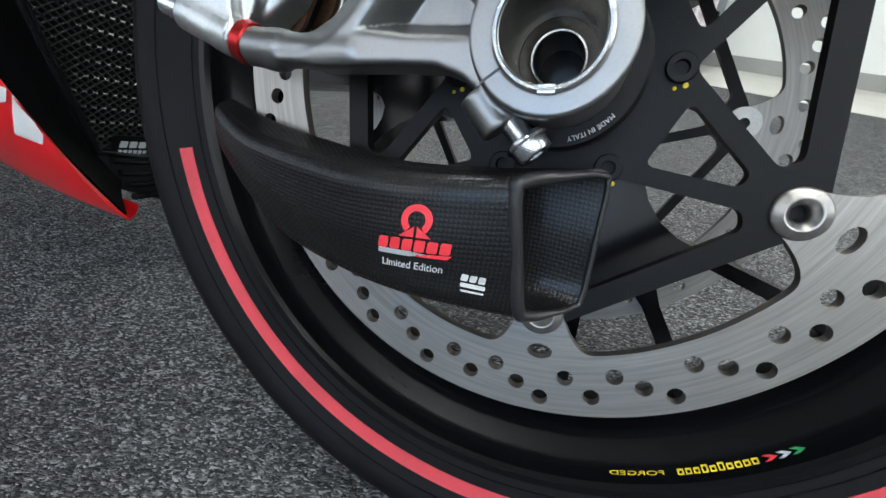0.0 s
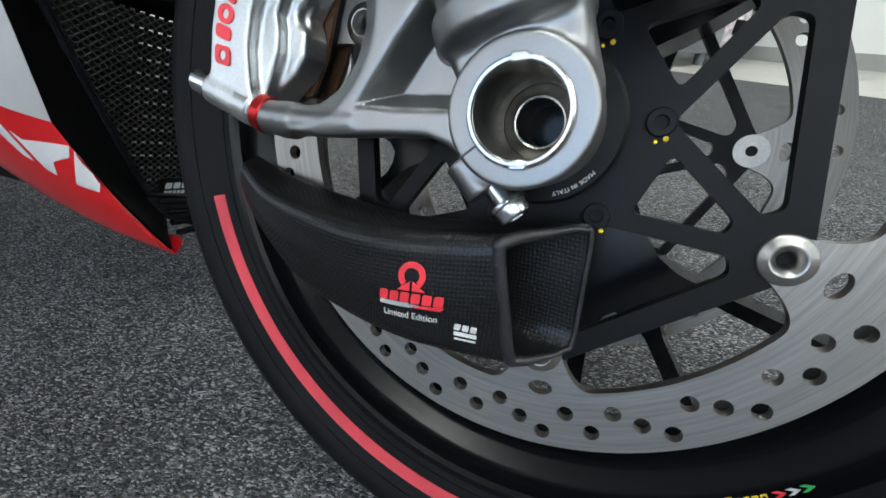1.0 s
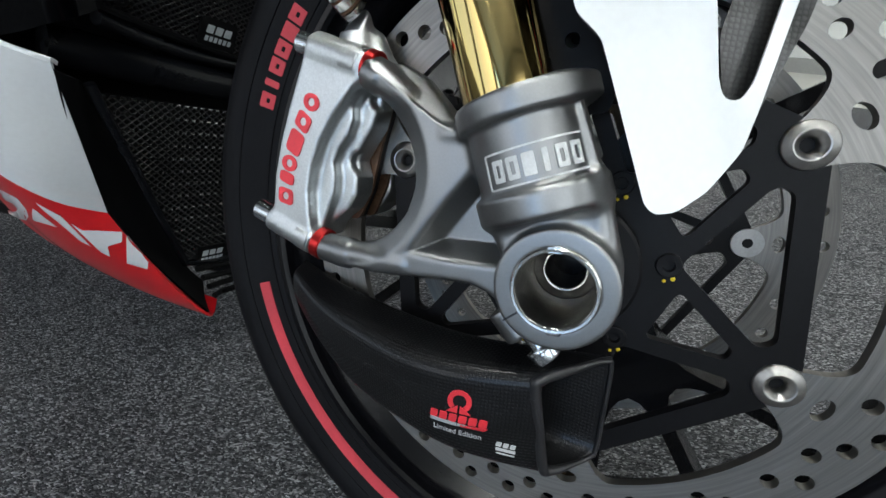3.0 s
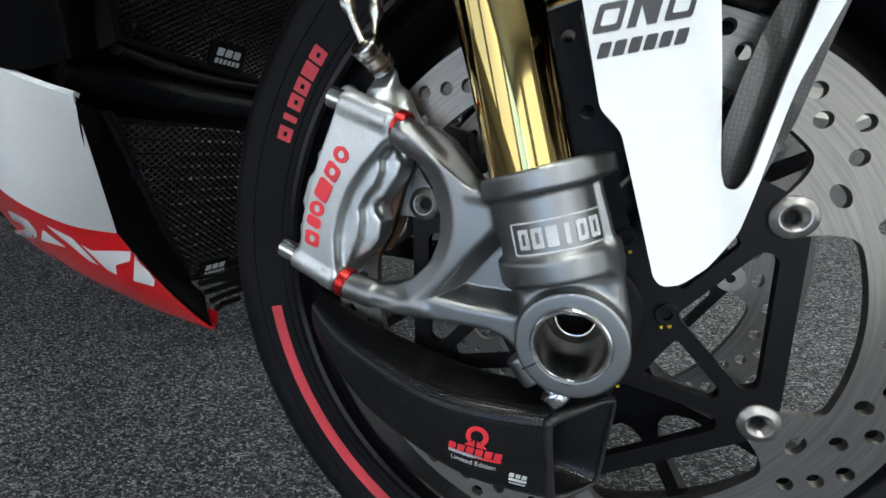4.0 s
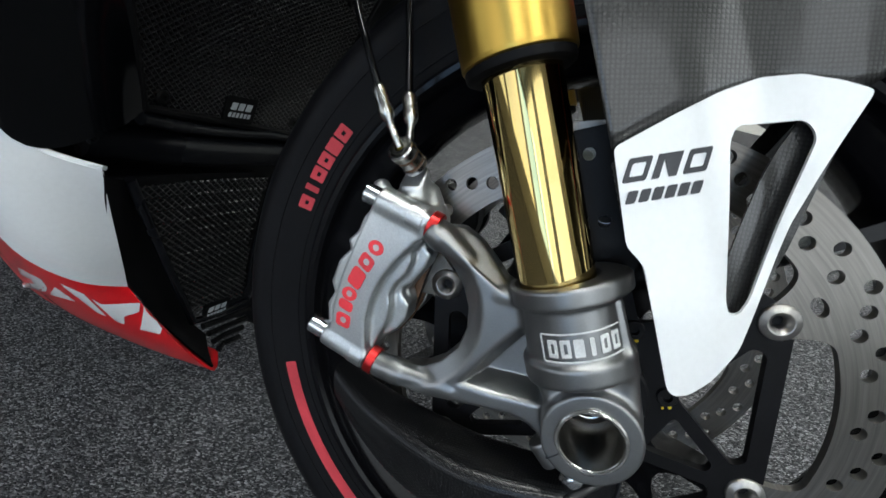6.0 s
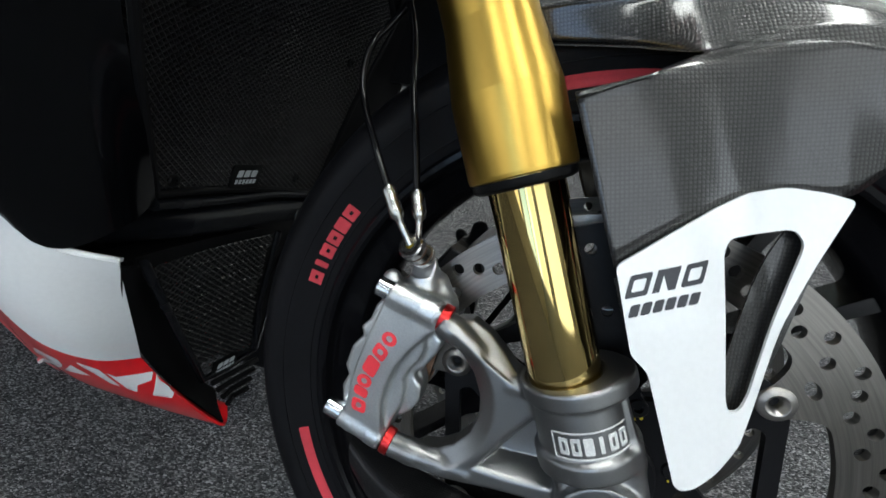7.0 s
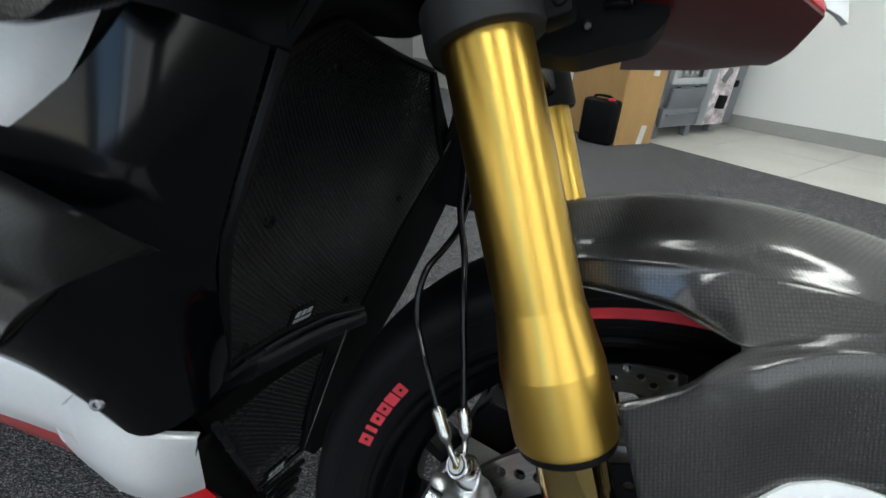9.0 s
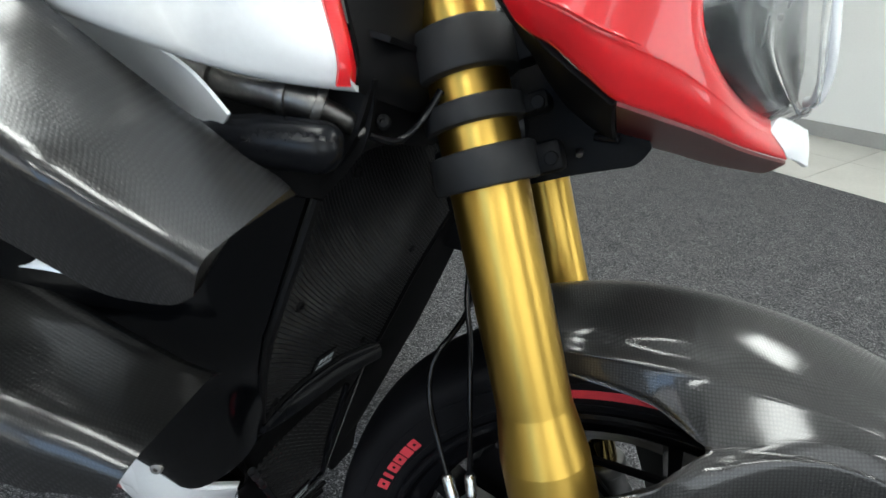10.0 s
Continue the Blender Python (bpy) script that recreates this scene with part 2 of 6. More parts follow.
CARBON_LIP = mat("carbon_resin_edge", (0.018, 0.018, 0.020), 0.36, stain=(60, 0.25), grain=(500, 0.2), bump=(700, 0.00006), **{"Specular IOR Level": 0.5})
CARBON_FINE = carbon_mat("carbon_duct", 0.0018, 0.44, 0.34, dark=(0.002, 0.002, 0.0025), light=(0.0075, 0.0078, 0.0088), relief=0.00018, coat_rough=0.2, spec=0.2)

# ---- mesh helpers (millimetres in the wheel's own axes: x ahead, y to the bike's left, z up) ----
def V(x, y, z):
    return Vector((x / 1000, y / 1000, z / 1000))


LEAN = -17.05
HUB = 0.318
BASE = V(0, 73, -300)
AXLES = pose(0, 0, HUB, LEAN, 0, 0)
SHIFT = {}


def thing(name, m, label, category, group="", kind=""):
    ob = new(name)
    ob.empty_display_size = 0.05
    ob.matrix_world = m
    return tagged(ob, label, category, group, kind)


def part(name, bm, material, parent=None, label="", angle=38, smooth=True, fix=True):
    """Links a bmesh as one mesh object under a thing or a part."""
    if fix:
        bmesh.ops.recalc_face_normals(bm, faces=bm.faces)
    me = bpy.data.meshes.new(name)
    bm.to_mesh(me)
    bm.free()
    me.materials.append(material)
    if smooth:
        me.polygons.foreach_set("use_smooth", [True] * len(me.polygons))
        me.set_sharp_from_angle(angle=radians(angle))
    ob = new(name, me)
    if parent is not None:
        ob.parent = parent
        ob.location = SHIFT.get(parent.name, (0, 0, 0))
    if label:
        tagged(ob, label)
    return ob


def melt(ob, voxel, turns=4):
    """Blends overlapping solids into one casting with rounded inner corners."""
    r = ob.modifiers.new("blend", "REMESH")
    r.mode, r.voxel_size, r.use_smooth_shade = "VOXEL", voxel, True
    s = ob.modifiers.new("soften", "SMOOTH")
    s.factor, s.iterations = 0.5, turns
    return ob


def frame_of(axis):
    axis = axis.normalized()
    side = axis.orthogonal().normalized()
    return side, axis.cross(side), axis


def lathe(bm, at, axis, profile, seg=48, closed=False):
    """Turns (radius, height) pairs in mm about an axis; closed joins the last ring to the first."""
    a, b, c = frame_of(Vector(axis))
    rings = []
    for r, h in profile:
        rings.append([bm.verts.new(at + c * (h / 1000) + (a * math.cos(q) + b * math.sin(q)) * (max(r, 0.001) / 1000))
                      for q in (2 * math.pi * i / seg for i in range(seg))])
    pairs = list(zip(rings, rings[1:])) + ([(rings[-1], rings[0])] if closed else [])
    for p, q in pairs:
        for i in range(seg):
            j = (i + 1) % seg
            bm.faces.new((p[i], p[j], q[j], q[i]))
    if not closed:
        for ring in (rings[0], rings[-1]):
            bm.faces.new(ring)
    return bm


def rod(bm, p, q, r, r2=None, seg=24, bevel=0.0):
    d = (q - p).length * 1000
    r2 = r if r2 is None else r2
    prof = [(r, 0), (r2, d)] if not bevel else [(r - bevel, 0), (r, bevel), (r2, d - bevel), (r2 - bevel, d)]
    return lathe(bm, p, q - p, prof, seg)


def sweep(bm, pts, r, seg=12):
    """A tube of radius r mm (or one radius a point) along points."""
    rings, last = [], None
    for i, p in enumerate(pts):
        t = (pts[min(i + 1, len(pts) - 1)] - pts[max(i - 1, 0)]).normalized()
        if last is None:
            last = t.orthogonal().normalized()
        last = (last - t * last.dot(t)).normalized()
        s = t.cross(last)
        ri = (r[i] if isinstance(r, (list, tuple)) else r) / 1000
        rings.append([bm.verts.new(p + (last * math.cos(a) + s * math.sin(a)) * ri) for a in (2 * math.pi * k / seg for k in range(seg))])
    for p, q in zip(rings, rings[1:]):
        for i in range(seg):
            j = (i + 1) % seg
            bm.faces.new((p[i], p[j], q[j], q[i]))
    bm.faces.new(rings[0]), bm.faces.new(rings[-1])
    return bm


def spline(pts, n, closed=False):
    """Catmull-Rom through points, n steps a span."""
    out, m = [], len(pts)
    spans = m if closed else m - 1
    get = (lambda i: pts[i % m]) if closed else (lambda i: pts[min(max(i, 0), m - 1)])
    for i in range(spans):
        a, b, c, d = get(i - 1), get(i), get(i + 1), get(i + 2)
        for k in range(n):
            t = k / n
            out.append(0.5 * ((2 * b) + (c - a) * t + (2 * a - 5 * b + 4 * c - d) * t * t + (3 * b - a - 3 * c + d) * t ** 3))
    if not closed:
        out.append(pts[-1].copy())
    return out


def circle(cx, cz, r, n=20, r2=None, turn=0.0):
    r2 = r if r2 is None else r2
    out = []
    for i in range(n):
        a = 2 * math.pi * i / n
        u, w = r * math.cos(a), r2 * math.sin(a)
        out.append((cx + u * math.cos(turn) - w * math.sin(turn), cz + u * math.sin(turn) + w * math.cos(turn)))
    return out


def rounded(pts, r, n=4):
    """Rounds the corners of a polygon of (x, z) pairs with arcs of about radius r."""
    out, m = [], len(pts)
    for i in range(m):
        p, a, b = Vector(pts[i]), Vector(pts[i - 1]), Vector(pts[(i + 1) % m])
        u, w = (a - p), (b - p)
        d = min(r, u.length * 0.45, w.length * 0.45)
        s, e = p + u.normalized() * d, p + w.normalized() * d
        for k in range(n + 1):
            t = k / n
            q = s * (1 - t) ** 2 + p * 2 * t * (1 - t) + e * t * t
            out.append((q.x, q.y))
    return out


def plate(bm, outer, holes=(), y0=0.0, y1=1.0, put=None, fine=0.0):
    """A flat sheet with holes, cut from an outline of (x, z) mm and thick from y0 to y1 (y0 faces the camera side).
    put(x, y, z) places a point, by default as it is; fine: the longest edge left whole, for sheets that bend."""
    put = put or V
    flat = bmesh.new()
    edges = []
    for lp in (outer, *holes):
        vs = [flat.verts.new((x, z, 0)) for x, z in lp]
        edges += [flat.edges.new((vs[i], vs[(i + 1) % len(vs)])) for i in range(len(vs))]
    bmesh.ops.triangle_fill(flat, use_beauty=True, use_dissolve=False, edges=edges)
    for _ in range(6 if fine else 0):
        long = [e for e in flat.edges if e.calc_length() > fine]
        if not long:
            break
        bmesh.ops.subdivide_edges(flat, edges=long, cuts=1)
        bmesh.ops.triangulate(flat, faces=flat.faces)
    flat.verts.index_update()
    co = [(v.co.x, v.co.y) for v in flat.verts]
    tris = [[v.index for v in f.verts] for f in flat.faces]
    rim = [(e.verts[0].index, e.verts[1].index) for e in flat.edges if len(e.link_faces) == 1]
    flat.free()
    front = [bm.verts.new(put(x, y0, z)) for x, z in co]
    back = [bm.verts.new(put(x, y1, z)) for x, z in co]
    for t in tris:
        bm.faces.new([front[i] for i in t])
        bm.faces.new([back[i] for i in reversed(t)])
    for a, b in rim:
        bm.faces.new((front[a], front[b], back[b], back[a]))
    return bm


def box(bm, m, sx, sy, sz, bevel=0.0, seg=2):
    """A box in metres about the pose m."""
    made = bmesh.ops.create_cube(bm, size=1.0, matrix=m @ Matrix.Diagonal((sx, sy, sz, 1)))
    if bevel:
        es = list({e for v in made["verts"] for e in v.link_edges})
        bmesh.ops.bevel(bm, geom=es, offset=bevel, segments=seg, profile=0.5, affect="EDGES")
    return bm


def loft(bm, rows, nu=4, nv=4, thick=1.5, wrap=False, round_rows=True, skip=None):
    """A sheet through rows of points (Vectors in metres), smoothed both ways, with a thickness in mm and UVs in metres."""
    fine = [spline(r, nv, wrap) for r in rows]
    cols = list(zip(*fine))
    cols = [spline(list(c), nu) if round_rows else list(c) for c in cols]
    grid = list(zip(*cols))
    nr, nc = len(grid), len(grid[0])
    uv = bm.loops.layers.uv.verify()
    us, vs = [[0.0] * nc for _ in range(nr)], [[0.0] * nc for _ in range(nr)]
    for i in range(nr):
        for j in range(nc):
            if j:
                us[i][j] = us[i][j - 1] + (grid[i][j] - grid[i][j - 1]).length
            if i:
                vs[i][j] = vs[i - 1][j] + (grid[i][j] - grid[i - 1][j]).length
    mid = nr // 2
    for i in range(nr):
        us[i] = [0.5 * (a + b) for a, b in zip(us[i], us[mid])]
    normals = []
    for i in range(nr):
        line = []
        for j in range(nc):
            du = grid[min(i + 1, nr - 1)][j] - grid[max(i - 1, 0)][j]
            dv = grid[i][min(j + 1, nc - 1)] - grid[i][max(j - 1, 0)]
            nn = du.cross(dv)
            line.append(nn.normalized() if nn.length > 1e-12 else Vector((0, -1, 0)))
        normals.append(line)
    top = [[bm.verts.new(p) for p in r] for r in grid]
    low = [[bm.verts.new(grid[i][j] - normals[i][j] * (thick / 1000)) for j in range(nc)] for i in range(nr)] if thick else None
    jn = nc if wrap else nc - 1

    def quad(a, b, c, d, idx):
        f = bm.faces.new((a, b, c, d))
        for lp, (i, j) in zip(f.loops, idx):
            lp[uv].uv = (us[i][j % nc], vs[i][j % nc])

    for i in range(nr - 1):
        for j in range(jn):
            k = (j + 1) % nc
            idx = [(i, j), (i + 1, j), (i + 1, k), (i, k)]
            if skip and skip(i, j):
                continue
            quad(top[i][j], top[i + 1][j], top[i + 1][k], top[i][k], idx)
            if thick:
                quad(low[i][k], low[i + 1][k], low[i + 1][j], low[i][j], idx[::-1])
    if not thick:
        bmesh.ops.delete(bm, geom=[v for v in bm.verts if not v.link_faces], context="VERTS")
        return bm
    for i in range(nr - 1):
        if not wrap:
            for j in (0, nc - 1):
                quad(top[i][j], low[i][j], low[i + 1][j], top[i + 1][j], [(i, j), (i, j), (i + 1, j), (i + 1, j)])
    for j in range(jn):
        k = (j + 1) % nc
        for i in (0, nr - 1):
            quad(top[i][j], top[i][k], low[i][k], low[i][j], [(i, j), (i, k), (i, k), (i, j)])
    return bm


def planar_uv(bm, u, w):
    """UVs in metres along two directions."""
    uv = bm.loops.layers.uv.verify()
    for f in bm.faces:
        for lp in f.loops:
            lp[uv].uv = (lp.vert.co.dot(u), lp.vert.co.dot(w))


def letters(name, text, size, material, parent, m, label="", depth=0.0002, bend=None, spacing=1.0):
    """Raised writing with the built-in font, its left foot at the pose m, size in mm; bend moves each point."""
    cu = bpy.data.curves.new(name, "FONT")
    cu.body, cu.size, cu.extrude, cu.space_character = text, size / 1000, depth, spacing
    tmp = bpy.data.objects.new("tmp", cu)
    scene.collection.objects.link(tmp)
    bpy.context.view_layer.update()
    me = bpy.data.meshes.new_from_object(tmp.evaluated_get(bpy.context.evaluated_depsgraph_get()))
    bpy.data.objects.remove(tmp)
    bpy.data.curves.remove(cu)
    for v in me.vertices:
        v.co = bend(v.co) if bend else m @ v.co
    me.materials.clear()
    me.materials.append(material)
    ob = new(name, me)
    ob.parent = parent
    ob.location = SHIFT.get(parent.name, (0, 0, 0))
    return tagged(ob, label) if label else ob


def strip(bm, polys, put, d0=0.0, d1=0.3):
    """Flat shapes of (u, v) mm laid on a surface by put(u, v, height)."""
    for poly in polys:
        plate(bm, poly, (), d0, d1, put=lambda x, y, z: put(x, z, y), fine=3.0)
    return bm


def marks(name, polys, put, material, parent, label="", d0=-0.4, d1=0.35):
    """Printed shapes, each a part of its own."""
    for k, poly in enumerate(polys):
        part(name, strip(bmesh.new(), [poly], put, d0, d1), material, parent, label if not k else "")


def bar(u0, v0, u1, v1, slant=0.0, r=0.4):
    s = slant * (v1 - v0)
    return rounded([(u0, v0), (u1, v0), (u1 + s, v1), (u0 + s, v1)], r, 3)


# ---- smooth solids (distance fields in mm, skinned into one mesh) ----
class Solid:
    """A grid of distances to a blended solid; forms are added and cut with fillets of radius k."""

    def __init__(self, lo, hi, step):
        self.lo, self.step = np.array(lo, float), step
        ax = [np.arange(a, b + step, step, dtype=np.float32) for a, b in zip(lo, hi)]
        self.x, self.y, self.z = ax[0][:, None, None], ax[1][None, :, None], ax[2][None, None, :]
        self.f = None

    def add(self, d, k=0.0):
        if self.f is None:
            self.f = d + 0 * (self.x + self.y + self.z)
        elif k:
            h = np.clip(0.5 + 0.5 * (self.f - d) / k, 0, 1)
            self.f = self.f * (1 - h) + d * h - k * h * (1 - h)
        else:
            self.f = np.minimum(self.f, d)

    def cut(self, d, k=1.0):
        h = np.clip(0.5 + 0.5 * (self.f + d) / k, 0, 1)
        self.f = self.f * h - d * (1 - h) + k * h * (1 - h)

    def outline(self, pts):
        """Signed distance in the x, z plane to a polygon."""
        x, z = self.x[:, 0, :], self.z[0, 0, :][None, :]
        best, odd = None, np.zeros((x.shape[0], z.shape[1]), bool)
        for (ax, az), (bx, bz) in zip(pts, pts[1:] + pts[:1]):
            ex, ez = bx - ax, bz - az
            t = np.clip(((x - ax) * ex + (z - az) * ez) / (ex * ex + ez * ez), 0, 1)
            d = (x - ax - ex * t) ** 2 + (z - az - ez * t) ** 2
            best = d if best is None else np.minimum(best, d)
            if az != bz:
                odd ^= ((az > z) != (bz > z)) & (x < ex * (z - az) / (bz - az) + ax)
        return (np.where(odd, -1, 1) * np.sqrt(best))[:, None, :]

    def slab(self, pts, y0, y1, r=1.5):
        """A plate of that outline from y0 to y1 with edges rounded to r."""
        a, b = self.outline(pts) + r, np.abs(self.y - (y0 + y1) / 2) - (y1 - y0) / 2 + r
        return np.minimum(np.maximum(a, b), 0) + np.hypot(np.maximum(a, 0), np.maximum(b, 0)) - r

    def along(self, at, axis):
        """Height along an axis through a point, and distance from it."""
        a = np.array(axis, float) / np.linalg.norm(axis)
        px, py, pz = self.x - at[0], self.y - at[1], self.z - at[2]
        h = px * a[0] + py * a[1] + pz * a[2]
        return h, np.sqrt(np.maximum(px * px + py * py + pz * pz - h * h, 0))

    def drum(self, at, axis, r, h0, h1, edge=1.0):
        h, d = self.along(at, axis)
        a, b = d - r + edge, np.abs(h - (h0 + h1) / 2) - (h1 - h0) / 2 + edge
        return np.minimum(np.maximum(a, b), 0) + np.hypot(np.maximum(a, 0), np.maximum(b, 0)) - edge

    def limb(self, p, q, r0, r1):
        """A round bar that tapers from r0 to r1."""
        ax = [b - a for a, b in zip(p, q)]
        t = np.clip(((self.x - p[0]) * ax[0] + (self.y - p[1]) * ax[1] + (self.z - p[2]) * ax[2]) / sum(v * v for v in ax), 0, 1)
        return np.sqrt((self.x - p[0] - ax[0] * t) ** 2 + (self.y - p[1] - ax[1] * t) ** 2 + (self.z - p[2] - ax[2] * t) ** 2) - (r0 + (r1 - r0) * t)

    def skin(self, name, material, parent, label=""):
        f = self.f
        n = np.array(f.shape)
        neg = f < 0
        corner = [(i, j, k) for i in (0, 1) for j in (0, 1) for k in (0, 1)]
        cut = lambda a, c: a[c[0]:n[0] - 1 + c[0], c[1]:n[1] - 1 + c[1], c[2]:n[2] - 1 + c[2]]
        count = sum(cut(neg, c).astype(np.int8) for c in corner)
        cells = np.argwhere((count > 0) & (count < 8))
        index = np.full(n - 1, -1, np.int64)
        index[tuple(cells.T)] = np.arange(len(cells))
        total, hits = np.zeros((len(cells), 3)), np.zeros(len(cells))
        for a in corner:
            for axis in range(3):
                if a[axis]:
                    continue
                b = list(a)
                b[axis] = 1
                fa, fb = (f[tuple((cells + np.array(c)).T)] for c in (a, b))
                on = (fa < 0) != (fb < 0)
                t = np.where(on, fa / np.where(on, fa - fb, 1), 0)
                p = np.array(a, float) + np.zeros((len(cells), 3))
                p[:, axis] = t
                total += p * on[:, None]
                hits += on
        co = (cells + total / hits[:, None]) * self.step + self.lo
        faces = []
        for axis in range(3):
            u, v = (axis + 1) % 3, (axis + 2) % 3
            sl0, sl1 = [slice(None)] * 3, [slice(None)] * 3
            sl0[axis], sl1[axis] = slice(0, -1), slice(1, None)
            e = np.argwhere(neg[tuple(sl0)] != neg[tuple(sl1)])
            e = e[(e[:, u] > 0) & (e[:, v] > 0) & (e[:, u] < n[u] - 1) & (e[:, v] < n[v] - 1)]
            flip = neg[tuple(sl0)][tuple(e.T)]
            quad = []
            for du, dv in ((1, 1), (0, 1), (0, 0), (1, 0)):
                c = e.copy()
                c[:, u] -= du
                c[:, v] -= dv
                quad.append(index[tuple(c.T)])
            quad = np.stack(quad, 1)
            quad[~flip] = quad[~flip][:, ::-1]
            faces.append(quad)
        me = bpy.data.meshes.new(name)
        me.from_pydata((co / 1000).tolist(), [], np.concatenate(faces).tolist())
        me.materials.append(material)
        me.polygons.foreach_set("use_smooth", [True] * len(me.polygons))
        ob = new(name, me)
        ob.parent = parent
        ob.location = SHIFT.get(parent.name, (0, 0, 0))
        soft = ob.modifiers.new("soften", "SMOOTH")
        soft.factor, soft.iterations = 0.5, 2
        return tagged(ob, label) if label else ob


# ---- the room ----
def room():
    # the far wall and the tile run slantwise to the bike
    d = Vector((0.81, -0.586, 0)).normalized()
    edge, wall_p = Vector((0.60, 2.80, 0)), Vector((1.30, 4.12, 0))
    turn = math.degrees(math.atan2(d.y, d.x))
    bm = bmesh.new()
    box(bm, pose(edge.x, edge.y, -0.05, 0, 0, turn) @ pose(0, -3.5, 0), 12, 7.0, 0.1)
    part("floor", bm, CARPET, smooth=False)
    tagged(bpy.data.objects["floor"], "dark grey speckled loop-pile carpet floor", "floor", "", "structure")
    bm = bmesh.new()
    box(bm, pose(edge.x, edge.y, -0.052, 0, 0, turn) @ pose(0, 1.2, 0), 12, 2.4, 0.1)
    sub = part("floor_tiled", bm, GROUT, smooth=False)
    tagged(sub, "pale beige tiled floor strip beside the carpet", "floor", "", "structure")
    me = None
    for i in range(-4, 5):
        for j in range(4):
            if me is None:
                b = bmesh.new()
                box(b, pose(0, 0, 0), 0.596, 0.596, 0.004, 0.001, 1)
                me = bpy.data.meshes.new("tile")
                b.to_mesh(me)
                b.free()
                me.materials.append(TILE)
            t = new("tile", me)
            t.parent = sub
            t.matrix_world = pose(edge.x, edge.y, 0.0, 0, 0, turn) @ pose(0.6 * i, 0.3 + 0.6 * j, 0)

    def wall(name, m, w, h, label, holes=(), paint=None):
        bm = bmesh.new()
        outer = [(-w / 2 * 1000, 0), (w / 2 * 1000, 0), (w / 2 * 1000, h * 1000), (-w / 2 * 1000, h * 1000)]
        plate(bm, outer, holes, 0, 120)
        ob = part(name, bm, paint or WALL, smooth=False)
        ob.matrix_world = m
        return tagged(ob, label, "wall", "", "structure")

    far = pose(wall_p.x, wall_p.y, 0, 0, 0, turn)
    wall("wall_far", far @ pose(0, -0.34, 0), 12, 2.8, "plain off-white painted wall with a grey skirting")
    bm = bmesh.new()
    box(bm, far @ pose(0, -0.346, 0.05), 12, 0.012, 0.10, 0.002, 1)
    tagged(part("baseboard", bm, SKIRT, smooth=False), "grey skirting along the foot of the white wall", "skirting", "", "structure")
    depth = 7.6
    openings = [[(x - 800, 700), (x + 800, 700), (x + 800, 2500), (x - 800, 2500)] for x in (-3600, -1700, 200, 2100, 4000)]
    near = far @ pose(0, -depth, 0, 0, 0, 180)
    wall("wall_near", near, 12, 2.8, "unseen near wall with a row of windows, darkened to cut bounced light", openings, DARKENED_WALL)
    wall("wall_side", far @ pose(-6, -depth / 2, 0, 0, 0, 90), depth, 2.8, "unseen side wall, darkened to cut bounced light", (), DARKENED_WALL)
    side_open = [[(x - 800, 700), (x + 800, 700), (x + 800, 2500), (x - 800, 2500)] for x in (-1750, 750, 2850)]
    wall("wall_front", far @ pose(3.8, -depth / 2, 0, 0, 0, -90), depth, 2.8, "unseen front wall with wide windows, darkened to cut bounced light", side_open, DARKENED_WALL)
    bm = bmesh.new()
    box(bm, far @ pose(0, -depth / 2, 2.85), 12.4, depth + 0.4, 0.1)
    tagged(part("ceiling", bm, CEIL, smooth=False), "unseen suspended ceiling, greyed to cut bounced light", "ceiling", "", "structure")
    return far, depth


room()


def panel_light():
    t = thing("ceiling_light", FAR @ pose(1.56, -2.1, 2.79), "square white light panel set in the ceiling", "ceiling light", "ceiling panels")
    bm = bmesh.new()
    for s in (-1, 1):
        box(bm, pose(s * 0.29, 0, 0), 0.02, 0.6, 0.02, 0.002, 1)
        box(bm, pose(0, s * 0.29, 0), 0.56, 0.02, 0.02, 0.002, 1)
    part("frame", bm, WHITE, t)
    bm = bmesh.new()
    box(bm, pose(0, 0, 0.004), 0.56, 0.56, 0.006)
    part("diffuser", bm, GLOW, t, smooth=False)
    return t


first = panel_light()
for d, row in ((2.1, (-1.8, -0.3, 2.5)), (4.2, (0.3, 0.9, 2.2)), (5.8, (2.0,))):
    for i in row:
        copy_thing(first, FAR @ pose(1.3 * i, -d, 2.79))


# ---- the motorcycle ----
BIKE = thing("motorcycle", AXLES @ Matrix.Translation(BASE), "white and red sport motorcycle with gold fork leaning on carpet", "motorcycle")
SHIFT["motorcycle"] = -BASE
MID = 73.0          # the wheel's middle plane
AX = Vector((0, 1, 0))


def polar(r, a, y):
    return V(r * math.cos(radians(a)), y, r * math.sin(radians(a)))


